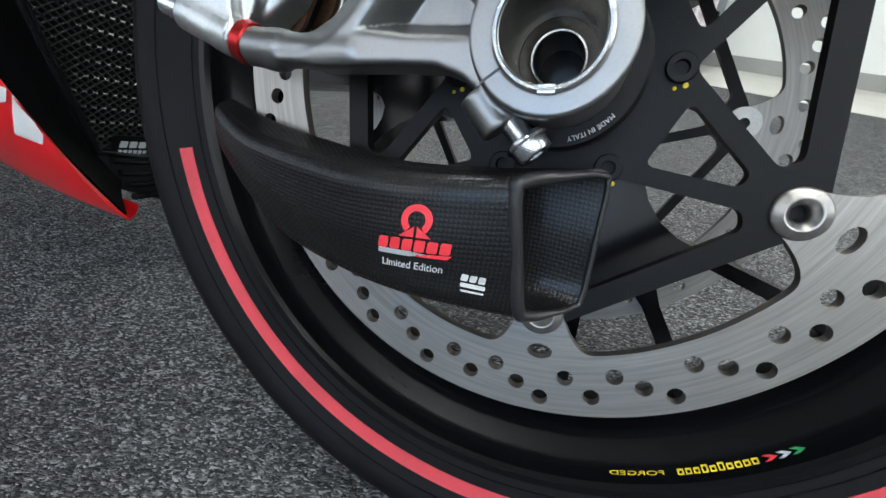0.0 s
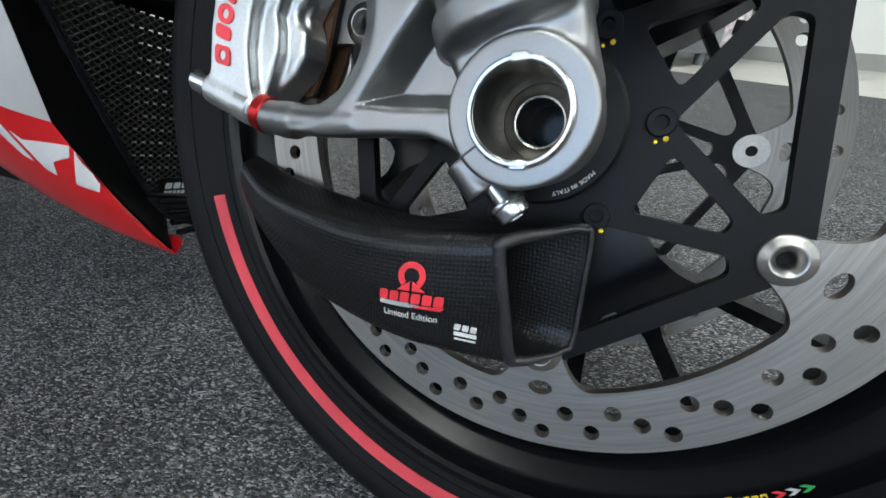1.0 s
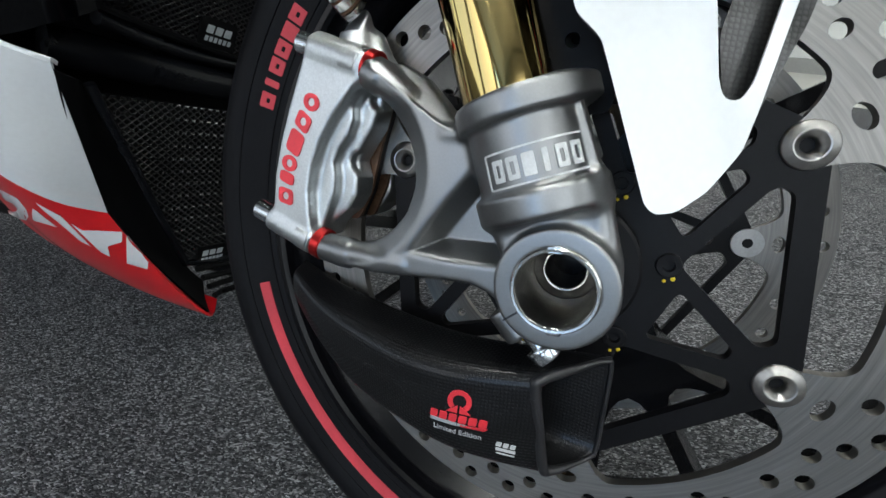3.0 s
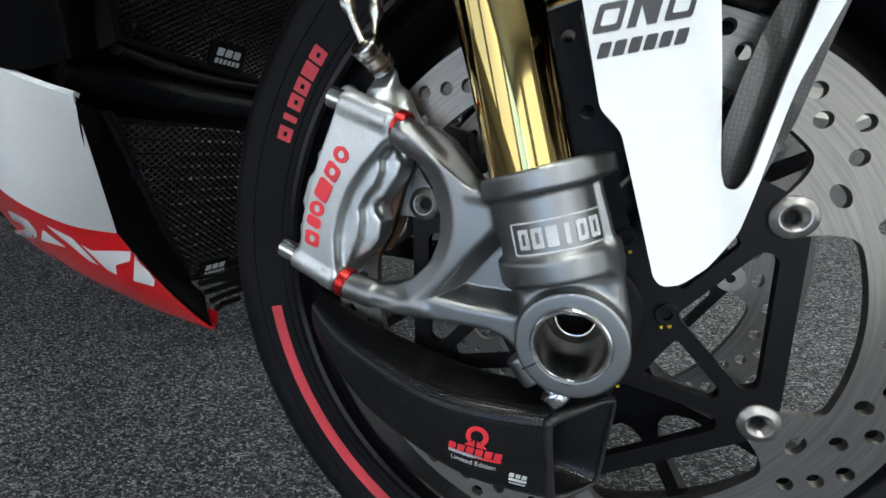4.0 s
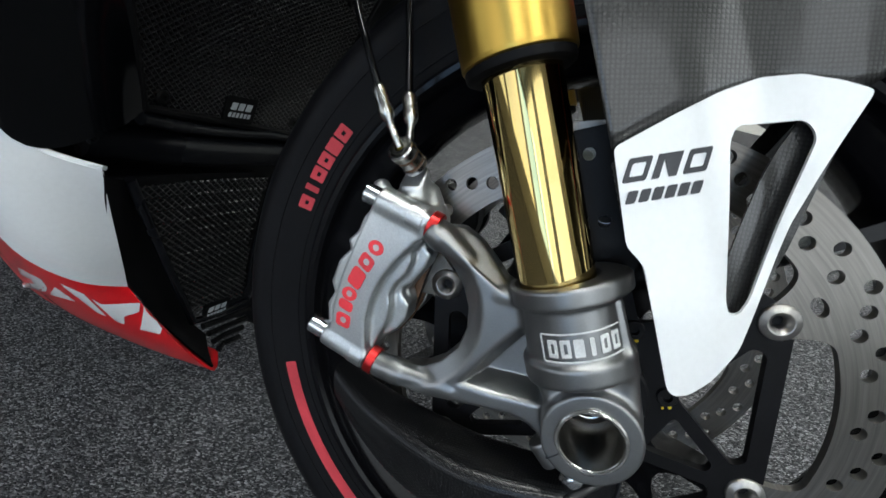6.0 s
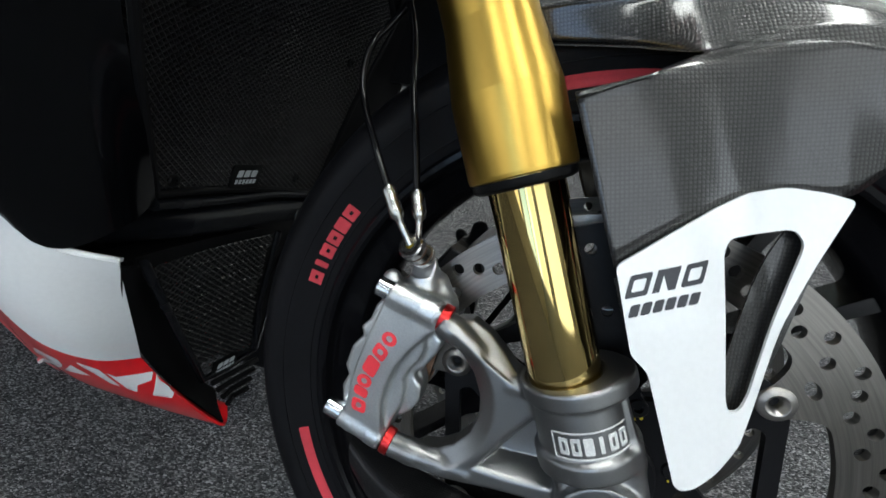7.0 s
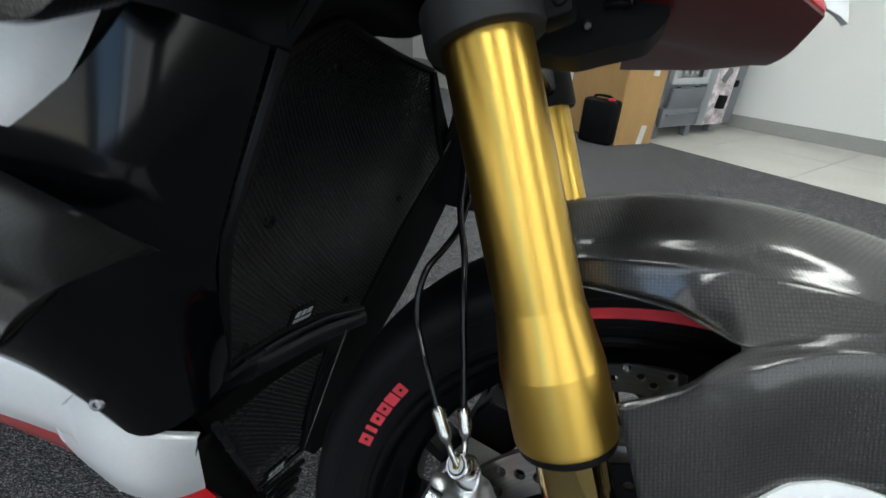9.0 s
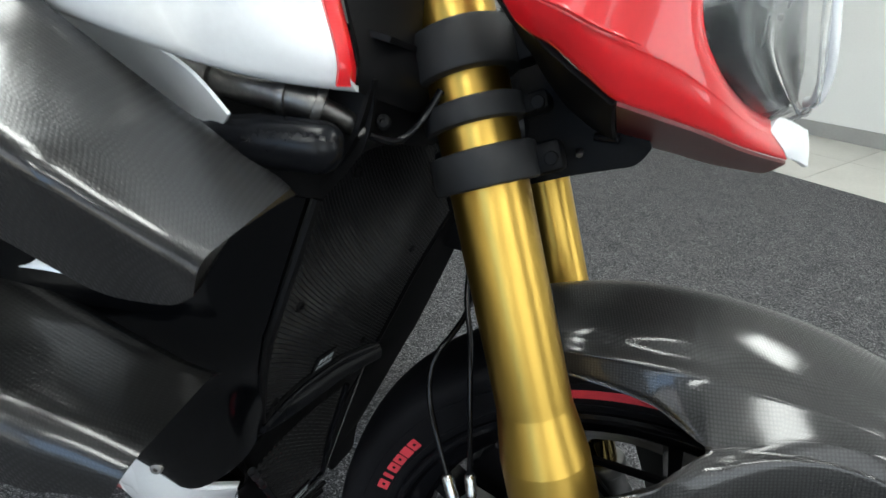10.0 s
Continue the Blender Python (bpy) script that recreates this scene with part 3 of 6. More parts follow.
def wheel():
    # tyre: profile of (radius, y) from bead to bead
    half = [(226, 29), (232, 26.5), (240, 24.5), (247, 22.8), (254, 20), (262, 16.5), (269, 15), (276, 17), (283, 24), (289.5, 36), (294.5, 52), (297.5, 64)]
    prof = half + [(298.5, MID)] + [(r, 2 * MID - y) for r, y in reversed(half)] + [(222, 120), (222, 26)]
    bm = bmesh.new()
    lathe(bm, V(0, 0, 0), AX, prof, 144, closed=True)
    tyre = part("front_tyre", bm, RUBBER, BIKE, "black sport tyre with red sidewall stripe", angle=50)
    # fine moulded ribs on the sidewall
    for r, y, w in ((236.5, 25.3, 0.7), (258.5, 17.8, 0.5), (229, 27.6, 0.8)):
        bm = bmesh.new()
        pts = [polar(r, 2 * i, y) for i in range(180)]
        rr = []
        for i in range(180):
            n1 = V(math.cos(radians(2 * i)), 0, math.sin(radians(2 * i))).normalized()
            rr.append([bm.verts.new(pts[i] + n1 * (w / 1000) * math.cos(k * math.pi / 3) + Vector((0, 1, 0)) * (w / 1000) * math.sin(k * math.pi / 3)) for k in range(6)])
        for i in range(180):
            for k in range(6):
                bm.faces.new((rr[i][k], rr[i][(k + 1) % 6], rr[(i + 1) % 180][(k + 1) % 6], rr[(i + 1) % 180][k]))
        part("sidewall_rib", bm, RUBBER, tyre)

    def on_side(r, a, h):
        # a point on the sidewall at a radius and an angle, h mm proud of it
        table = half
        for (r0, y0), (r1, y1) in zip(table, table[1:]):
            if r0 <= r <= r1:
                f = (r - r0) / (r1 - r0)
                return polar(r, a, y0 + f * (y1 - y0) - h)
        return polar(r, a, 20 - h)

    bm = bmesh.new()
    n = 150
    a0, a1 = -163.2, 118.0
    rings = []
    for i in range(n + 1):
        a = a0 + (a1 - a0) * i / n
        rings.append([bm.verts.new(on_side(243 + 8.2 * k / 4, a, 0.35)) for k in range(5)] + [bm.verts.new(on_side(251.2, a, -0.3)), bm.verts.new(on_side(243, a, -0.3))])
    for p, q in zip(rings, rings[1:]):
        for k in range(7):
            bm.faces.new((p[k], p[(k + 1) % 7], q[(k + 1) % 7], q[k]))
    bm.faces.new(rings[0]), bm.faces.new(rings[-1])
    part("stripe", bm, STRIPE, tyre, "printed red stripe along the sidewall")
    # product word as six plain blocks, each about a letter
    for k in range(6):
        bm = bmesh.new()
        c = 163.0 - k * 2.98
        w = 1.28 if k != 1 else 0.55
        hole = [] if k in (1, 4) else [rounded([(c - 0.42, 243.6), (c + 0.42, 243.6), (c + 0.42, 246.4), (c - 0.42, 246.4)], 0.3, 2)]
        plate(bm, rounded([(c - w, 239.8), (c + w, 239.8), (c + w, 250.2), (c - w, 250.2)], 0.4, 3), hole, 0.45, -0.3, put=lambda x, y, z: on_side(z, x, y))
        part("sidewall_mark", bm, STRIPE, tyre, "red block mark moulded on the sidewall" if k == 0 else "")
    # rim: lip, drop to the well, and the hidden outer side
    bm = bmesh.new()
    near = [(230, 28.5), (229.5, 24), (227, 22), (223.5, 22.5), (221, 25), (219.5, 31), (215, 37), (205, 42), (199, 50), (197, 60)]
    prof = near + [(196.5, MID)] + [(r, 2 * MID - y) for r, y in reversed(near)] + [(224, 112), (206, 96), (206, 50), (224, 34)]
    lathe(bm, V(0, 0, 0), AX, prof, 144, closed=True)
    rim = part("front_rim", bm, RIMBLK, BIKE, "gloss black forged wheel rim", angle=30)
    bm = bmesh.new()
    lathe(bm, V(0, 0, 0), AX, [(24, 8), (33, 10), (36, 22), (30, 34), (30, 112), (36, 124), (33, 136), (24, 138)], 64)
    part("hub", bm, RIMBLK, rim)
    # three forked spokes: a web at the hub, round arches, three slim branches each
    fork_line = [(30, -14), (44, -26), (60, -36), (76, -42), (89, -43.2), (102, -41.8), (113, -39.4), (127, -36.4), (160, -32), (200, -29),
                 (200, -32.2), (160, -35), (127, -39.9), (119, -41.6), (113.5, -44.6), (111, -48), (113.5, -51), (120, -53), (132, -54.2), (160, -54.6), (200, -54.6),
                 (200, -57.8), (160, -57.8), (130, -58.2), (121, -59.2), (114, -60.8), (109.5, -63.6), (111, -67), (117, -70.4), (126, -72.6), (145, -74.6), (200, -78),
                 (200, -81), (150, -78.6), (122, -77.2), (100, -76.4), (80, -74), (60, -68), (44, -72), (30, -82)]
    for k in range(3):
        line = [(r * math.cos(radians(a + 120 * k)), r * math.sin(radians(a + 120 * k))) for r, a in fork_line]
        bm = bmesh.new()
        plate(bm, line, (), 53, 93)
        edge = [e for e in bm.edges if all(abs(v.co.y - 0.053) < 1e-6 for v in e.verts) and len(e.link_faces) == 2 and e.calc_face_angle(0) > 1.0]
        bmesh.ops.bevel(bm, geom=edge, offset=0.0022, segments=2, profile=0.5, affect="EDGES")
        part("spoke", bm, RIMBLK, rim)
    # maker's decal as plain bars, the readable word after it, and three chevrons
    def on_rim(a, u, h):
        # u mm across the inner slope of the rim from its lip
        t = u / 16
        return polar(219.3 - 4.2 * t - h, a, 31.2 + 5.6 * t - h * 0.6)

    for k in range(10):
        a = -51.0 - 1.06 * k
        h = 7.4 if k not in (4, 6) else 9.6
        bm = bmesh.new()
        plate(bm, rounded([(a - 0.41, 0), (a + 0.41, 0), (a + 0.41, h), (a - 0.41, h)], 0.25, 3), [rounded([(a - 0.2, 1.8), (a + 0.2, 1.8), (a + 0.2, h - 2), (a - 0.2, h - 2)], 0.15, 2)],
              0.4, -0.1, put=lambda x, y, z: on_rim(x, z - 3, y))
        part("rim_decal_bar", bm, YELLOW, rim, "yellow block mark on the rim" if k == 0 else "")
    letters("rim_word", "FORGED", 7.4, YELLOW, rim, None, "yellow printed word on the rim", 0.0001,
            bend=lambda c: on_rim(-62.6 - c.x * 1000 / 3.7, c.y * 1000 - 2.2, 0.9 + c.z * 1000))
    for k, m in enumerate((REDPRINT, WHITEPRINT, GREEN)):
        a = -50.0 + 1.7 * k
        bm = bmesh.new()
        plate(bm, [(a, -2.6), (a + 0.8, -2.6), (a + 1.7, 1), (a + 0.8, 4.6), (a, 4.6), (a + 0.9, 1)], (), 0.4, -0.1, put=lambda x, y, z: on_rim(x, z, y))
        part("rim_chevron", bm, m, rim)
    return rim


wheel()

def inset(tri, offs):
    """Moves the three sides of a triangle inward by their own offsets."""
    cx, cz = sum(p[0] for p in tri) / 3, sum(p[1] for p in tri) / 3
    lines = []
    for i, o in enumerate(offs):
        p, q = Vector(tri[i]), Vector(tri[(i + 1) % 3])
        d = (q - p).normalized()
        n1 = Vector((-d.y, d.x))
        if n1.dot(Vector((cx, cz)) - p) < 0:
            n1 = -n1
        lines.append((p + n1 * o, d))
    out = []
    for i in range(3):
        (p, d), (q, e) = lines[i - 1], lines[i]
        t = ((q - p).x * e.y - (q - p).y * e.x) / (d.x * e.y - d.y * e.x)
        out.append(tuple(p + d * t))
    return out


def clipped(tri, c1, c2, r):
    """Cuts off the corners of a polygon that lie within r of a boss centre."""
    out = []
    for i, p in enumerate(tri):
        p, a, b = Vector(p), Vector(tri[i - 1]), Vector(tri[(i + 1) % len(tri)])
        near = min((p - Vector(c1)).length, (p - Vector(c2)).length)
        if near < r:
            out += [tuple(p + (a - p).normalized() * (r - near) * 1.15), tuple(p + (b - p).normalized() * (r - near) * 1.15)]
        else:
            out.append(tuple(p))
    return out


def brake_disc(name, y_face, out, first, slim=0.0):
    """A floating disc: slotted ring, black carrier, six bobbins. out: -1 where its outer face looks to the camera side."""
    s = -out
    BOB = [first + 60 * k for k in range(6)]
    ring_out = circle(0, 0, 165, 180)
    ring_in = []
    for i in range(360):
        a = i
        d = min(abs((a - b + 180) % 360 - 180) for b in BOB)
        w = d * math.pi / 180 * 118
        if w < 10.5:
            r = 104.0 if w < 8 else 104 + (w - 8) * 2.4
        elif w < 26:
            t = (w - 10.5) / 15.5
            r = 110 + 23 * (1 - (1 - t) ** 3) if t < 1 else 133
        else:
            r = 133
        ring_in.append((r * math.cos(radians(a)), r * math.sin(radians(a))))
    holes = []
    radii = (157, 145, 154.5, 144, 151, 157, 144, 150, 157, 145.5, 153, 144, 151)
    for b in BOB:
        for k, r in enumerate(radii):
            a = radians(b + 1.0 + k * 60 / 13)
            holes.append(circle(r * math.cos(a), r * math.sin(a), 4.1, 14))
        holes.append(circle(112 * math.cos(radians(b)), 112 * math.sin(radians(b)), 5.5, 16))
        a = radians(b + 0.4)
        holes.append(circle(132 * math.cos(a), 132 * math.sin(a), 4.0, 16, 6.2, a))
    bm = bmesh.new()
    plate(bm, ring_out, [ring_in, *holes], y_face, y_face + s * 5.5)
    uv = bm.loops.layers.uv.verify()
    for f in bm.faces:
        c = f.calc_center_median()
        a0 = math.atan2(c.z, c.x)
        for lp in f.loops:
            p = lp.vert.co
            a = math.atan2(p.z, p.x)
            lp[uv].uv = (a + 2 * math.pi * round((a0 - a) / (2 * math.pi)), math.hypot(p.x, p.z) * 10)
    disc = part(name, bm, ROTOR, BIKE, "drilled steel brake disc with swirl marks", smooth=True, angle=30)
    # carrier: hexagon of bars, paired arms to each bobbin, hub ring
    outer = []
    for b in BOB:
        c = (112 * math.cos(radians(b)), 112 * math.sin(radians(b)))
        for k in range(7):
            a = radians(b - 54 + 18 * k)
            outer.append((c[0] + (9.5 - slim) * math.cos(a), c[1] + (9.5 - slim) * math.sin(a)))
    pt = lambda r, a: (r * math.cos(radians(a)), r * math.sin(radians(a)))
    wins = []
    for b in BOB:
        h = b + 30   # bolt direction between two bobbins
        wins.append(rounded(clipped(inset([pt(46, h), pt(112, h - 30), pt(112, h + 30)], (4.4 - slim * 0.4, 2.0 - slim, 4.4 - slim * 0.4)), pt(112, h - 30), pt(112, h + 30), 19 - slim), 4.5, 5))
        wins.append(rounded(clipped(inset([pt(112, b), pt(47, b + 30), pt(47, b - 30)], (4.4 - slim * 0.4, 11.5, 4.4 - slim * 0.4)), pt(112, b), pt(112, b), 23 - slim), 4.5, 5))
    bm = bmesh.new()
    plate(bm, outer, wins + [circle(0, 0, 27, 40)] + [circle(*pt(47, b + 30), 3.0, 14) for b in BOB] + [circle(*pt(112, b), 5.5, 16) for b in BOB], y_face + s * 0.6, y_face + s * 7.0)
    bmesh.ops.recalc_face_normals(bm, faces=bm.faces)
    part("disc_carrier", bm, ANOD, disc, "black machined disc carrier", angle=30)
    for b in BOB:
        c = polar(112, b, y_face)
        bm = bmesh.new()
        ax = Vector((0, out, 0))
        lathe(bm, c + Vector((0, out * -0.0072, 0)), ax, [(3.4, -2), (10.6, -2), (10.9, 1), (10.9, 7.2), (10.6, 8.0), (9.9, 8.6), (7.4, 9.5), (6.8, 9.9), (6.2, 9.8), (4.2, 7.6), (3.4, 6)], 40, closed=True)
        bob = part("bobbin", bm, WASHER, disc, "steel disc bobbin" if b == BOB[0] else "")
        # black plug added for the darkness of the open bore
        bm = bmesh.new()
        lathe(bm, c + Vector((0, out * -0.0004, 0)), ax, [(3.5, -9.0), (3.5, -4.5), (1.0, -4.6)], 24)
        part("bobbin_dark_plug", bm, ANOD, bob)
    if out > 0:
        # toothed nuts on the inner side of the far disc
        for b in BOB:
            bm = bmesh.new()
            star = []
            for k in range(24):
                a = 2 * math.pi * k / 24
                r = 10.4 if k % 4 < 2 else 8.8
                star.append((112 * math.cos(radians(b)) + r * math.cos(a), 112 * math.sin(radians(b)) + r * math.sin(a)))
            plate(bm, star, [circle(*pt(112, b), 3.4, 16)], y_face - 4.5, y_face - 0.2)
            lathe(bm, polar(112, b, y_face - 4.4), Vector((0, -1, 0)), [(3.6, 0), (6.6, 0), (6.2, 1.6), (3.6, 1.8)], 20, closed=True)
            part("bobbin_nut", bm, DULL, disc)
    for b in BOB:
        c = polar(47, b + 30, y_face)
        bm = bmesh.new()
        lathe(bm, c + Vector((0, s * 0.004, 0)), Vector((0, out, 0)), [(6.2, 0.5), (6.2, 5), (5.6, 5.6), (3.1, 5.5), (2.8, 2.4), (0.3, 2.2)], 24)
        part("carrier_bolt", bm, ANOD, disc)
        if out < 0:
            for j, (dx, dz) in enumerate(((3.2, -6.5), (-0.6, -8.2))):
                bm = bmesh.new()
                lathe(bm, c + V(dx, -0.1, dz), Vector((0, out, 0)), [(1.2 - 0.3 * j, 0), (1.0 - 0.3 * j, 0.35), (0.3, 0.5)], 10)
                part("paint_dot", bm, YELLOW, disc)
    return disc


brake_disc("brake_disc", 0.0, -1, -22)
brake_disc("brake_disc", 146.0, 1, 3, 2.4)

# ---- fork ----
K = -0.402
UP = Vector((K, 0, 1)).normalized()
LFT, RGT = 184.5, -38.5


def on_fork(z, y):
    return V(-4.93 + K * z, y, z)


ALONG = math.sqrt(1 + K * K)


def lathe_fork(bm, y, prof, seg=64, closed=False, ahead=0.0):
    """prof: (radius, z) with z the height of the axis point."""
    return lathe(bm, on_fork(0, y) + Vector((UP.z, 0, -UP.x)) * (ahead / 1000), UP, [(r, z * ALONG) for r, z in prof], seg, closed)


def turned_uv(bm, y):
    """UVs round and along the fork's axis."""
    uv = bm.loops.layers.uv.verify()
    fwd = Vector((UP.z, 0, -UP.x))
    for f in bm.faces:
        mid = f.calc_center_median() - on_fork(0, y)
        a0 = math.atan2(mid.y, mid.dot(fwd))
        for lp in f.loops:
            d = lp.vert.co - on_fork(0, y)
            a = math.atan2(d.y, d.dot(fwd))
            a += 2 * math.pi * round((a0 - a) / (2 * math.pi))
            lp[uv].uv = (a, d.dot(UP) * 10)


def fork(y, sign):
    bm = bmesh.new()
    lathe_fork(bm, y, [(20.7, 60), (20.75, 190)], 72)
    part("fork_stanchion", bm, TIN, BIKE, "mirror-bright gold coated fork stanchion", angle=20)
    bm = bmesh.new()
    lathe_fork(bm, y, [(27.6, 179.5), (29.4, 180.2), (29.7, 182), (29.7, 219.5), (29.5, 220.6), (25.4, 249), (25.0, 252), (24.9, 256), (24.9, 520)], 120)
    turned_uv(bm, y)
    tube = part("fork_outer_tube", bm, GOLD, BIKE, "brushed gold anodised fork outer tube", angle=5)
    bm = bmesh.new()
    lathe_fork(bm, y, [(20.9, 174.5), (25.2, 174.0), (28.0, 175.5), (28.4, 177), (28.4, 179.3), (20.9, 179.3)], 64, closed=True)
    part("dust_seal", bm, PLASTIC, tube, "black fork dust seal")


fork(RGT, -1)
fork(LFT, 1)


def fork_bottom():
    prof = [(8, 75), (28.4, 75), (29.6, 74), (29.8, 66), (29.0, 64.5), (26.6, 63), (25.9, 61), (26.9, 40), (27.6, 38.6), (29.4, 37.4), (30.0, 35.5), (30.0, 28), (28.8, 26), (8, 25)]
    strut = [(-106, 75), (-98, 70), (-90, 64), (-83, 54), (-78.5, 42), (-77.5, 33), (-78.5, 24), (-82, 14), (-89, 5), (-99, -2), (-112, -6.5),
             (-120, -8.5), (-120, -13), (-88, -15), (-70, 2), (-62, 26), (-48, 54), (-36, 64), (-52, 61.5), (-69, 73), (-84, 81), (-97, 86)]
    sd = Solid((-142, -73, -44), (50, -4, 98), 0.85)
    # the web between the two caliper legs, with its round window and the deep pocket
    web = [(-107, 76), (-98, 71), (-86, 57), (-80, 44), (-78.5, 31), (-82, 17), (-91, 5), (-101, -2), (-114, -6), (-114, -16), (-95, -17), (-78, -15), (-59, -12.8),
           (-42, -11.5), (-32, -14), (-22, -20), (-8, -12), (-8, 40), (-16, 68), (-40, 66), (-52, 62.5), (-61, 66), (-70, 75), (-80, 84), (-92, 90), (-101, 89)]
    sd.add(sd.slab(web, -44.5, -22, 2.6))
    # bevel that runs round the window
    sd.cut(np.maximum(np.hypot(sd.x + 122, sd.z - 35) - 41 + 1.3 * (sd.y + 35.5), sd.y + 30), 1.4)
    pocket = [(-78.5, -3), (-61, 26), (-47, 46), (-37, 53), (-16, 52), (-4, 20), (-10, 1), (-34, -1.5), (-56, -3.2)]
    draft = sd.outline(pocket) + 0.42 * (sd.y + 44.5) + 1.6
    sd.cut(np.maximum(draft, sd.y + 27) + 0 * sd.x, 2.6)
    # legs out to the caliper
    sd.add(sd.drum((-134, -34.5, -11.0), (42, -2.5, -1.5), 8.4, 0, 20, 0.8), 2)
    sd.add(sd.limb((-120, -35.3, -11.5), (-80, -40.6, -9.5), 8.3, 4.6), 2.5)
    sd.add(sd.drum((-110, -35.5, 85.5), (20, -1.5, -9.5), 8.6, 0, 10, 0.8), 2)
    # the upper face of the upper leg slopes back from its front ridge
    back = 0.5 * (sd.x + 82) + 0.87 * (sd.z - 71)
    sd.cut(np.maximum(np.maximum((sd.y + 43.5 - 1.0 * back) / 1.41, 1 - back), np.maximum(sd.x + 56, -105 - sd.x)), 0.8)
    sd.add(sd.limb((-104, -36, 82.6), (-86, -38.6, 72.5), 8.4, 5.2), 3)
    sd.add(sd.limb((-62, -40.5, 58.5), (-36, -42, 62), 3.2, 4.6), 4)
    # barrel with its collar, lower flange and front ear
    q = np.array((UP.z, 0, -UP.x))
    at = np.array(on_fork(0, RGT)) * 1000 + q * 4.5
    up = tuple(UP)
    h, r = sd.along(at, up)
    body = np.maximum(r - 25.95 - 0.022 * np.clip(70 * ALONG - h, 0, 60), np.abs(h - 50 * ALONG) - 22 * ALONG)
    sd.add(body, 4)
    sd.add(sd.drum(at, up, 29.8, 65 * ALONG, 75 * ALONG, 1.6), 2.4)
    sd.add(sd.drum(at, up, 30.0, 26 * ALONG, 38 * ALONG, 2.4), 2.4)
    sd.add(sd.drum(at + q * 10.5, up, 23.4, 66 * ALONG, 74.6 * ALONG, 1.6), 3)
    sd.cut(sd.drum(at - q * 4.5, up, 22.2, 73.4 * ALONG, 90 * ALONG, 0.5), 1.0)
    # neck to the axle clamp, the bead down the front, the clamp and its pinch boss
    neck = [(-34, 34), (8, 44), (13.2, 38), (17.8, 25), (23.5, 10), (23, 0), (0, -8), (-22, -6), (-27, 8), (-33, 18)]
    sd.add(sd.slab(neck, -54, -20, 5), 6)
    p0, p1 = np.array(on_fork(62, RGT)) * 1000 + q * 28.5, np.array(on_fork(36, RGT)) * 1000 + q * 29.5
    sd.add(sd.limb(p0 + (0, -11, 0), p1 + (0, -11, 0), 2.3, 2.8), 2.5)
    sd.add(sd.limb(p1 + (0, -11, 0), (18, -46, 14), 3.2, 5.0), 5)
    sd.add(sd.drum((0, 0, 0), (0, 1, 0), 25.9, -62, -19, 1.4), 3.4)
    sd.add(sd.drum((-24, -45, -19), (11, 0, -11), 7.4, 0, 16, 0.8), 3)
    sd.cut(sd.drum((0, 0, 0), (0, 1, 0), 17.7, -70, -15, 0.2), 0.8)
    body = sd.skin("fork_bottom", CAST, BIKE, "satin grey cast fork bottom with caliper legs")
    # bright axle tube inside the clamp with two notches
    bm = bmesh.new()
    lathe(bm, V(0, 0, 0), AX, [(16.0, -62.6), (16.6, -63.2), (17.9, -63.2), (18.2, -62.4), (17.4, 10), (15.4, 10)], 56, closed=True)
    part("axle_tube", bm, BORE, body, "bright bored hollow axle")
    bm = bmesh.new()
    lathe(bm, V(0, 0, 0), AX, [(16.2, -62.7), (16.6, -63.6), (17.6, -63.7), (18.3, -63.0), (18.0, -62.5)], 56, closed=True)
    part("axle_lip", bm, STEEL, body)
    bm = bmesh.new()
    lathe(bm, V(0, -22, 0), AX, [(10.4, -0.4), (11.0, 0.2), (13.5, 0.9), (15.5, 1.6), (15.5, 60), (10.2, 60)], 48, closed=True)
    part("axle_inner", bm, DULL, body)
    bm = bmesh.new()
    lathe(bm, V(0, -22, 0), AX, [(9.7, 0.4), (10.0, -0.9), (10.7, -1.1), (11.1, -0.3), (10.4, 0.8)], 48, closed=True)
    part("axle_edge", bm, STEEL, body)
    bm = bmesh.new()
    lathe(bm, V(0, 30, 0), AX, [(10.4, 0), (10.4, 3)], 40)
    part("axle_plug", bm, ANOD, body)
    for a in (-82, 98):
        bm = bmesh.new()
        c = polar(17.2, a, -61.8)
        m = Matrix.Translation(c) @ Matrix.Rotation(radians(-a + 90), 4, "Y")
        box(bm, m, 0.0062, 0.0035, 0.0034, 0.0005, 1)
        part("axle_notch", bm, STEEL, body)
    # dark strip in place of the shade inside the clamp's slot
    bm = bmesh.new()
    m = Matrix.Translation(polar(22.1, -137, -41)) @ Matrix.Rotation(radians(137), 4, "Y")
    box(bm, m, 0.0080, 0.0422, 0.0009)
    part("slot_shade_strip", bm, BLACKPRINT, body)
    bm = bmesh.new()
    lathe(bm, V(-5, -46, -31), Vector((8, -1, -7)), [(4.4, -8), (4.4, 2), (7.6, 2.2), (8.0, 2.8), (8.0, 3.6), (7.0, 4.4), (6.8, 8.4), (6.0, 9.4), (3.0, 9.4), (2.8, 6.5)], 12)
    part("pinch_bolt", bm, ZINC, body, "zinc plated pinch bolt")
    # black ring with the readable words behind the clamp
    bm = bmesh.new()
    lathe(bm, V(0, 0, 0), AX, [(24, -19), (33, -18.5), (34.5, -17), (34.5, -4), (31, -2), (24, -2)], 56, closed=True)
    ringp = part("bearing_spacer", bm, ANOD, body, "black machined ring behind the axle clamp")
    letters("ring_word", "MADE IN ITALY", 2.7, WHITEPRINT, ringp, None, "", 0.0001,
            bend=lambda c: polar(29.4 + c.y * 1000, -34 - c.x * 1000 / 30 * 57.3, -19.3 - c.z * 1000), spacing=1.05)
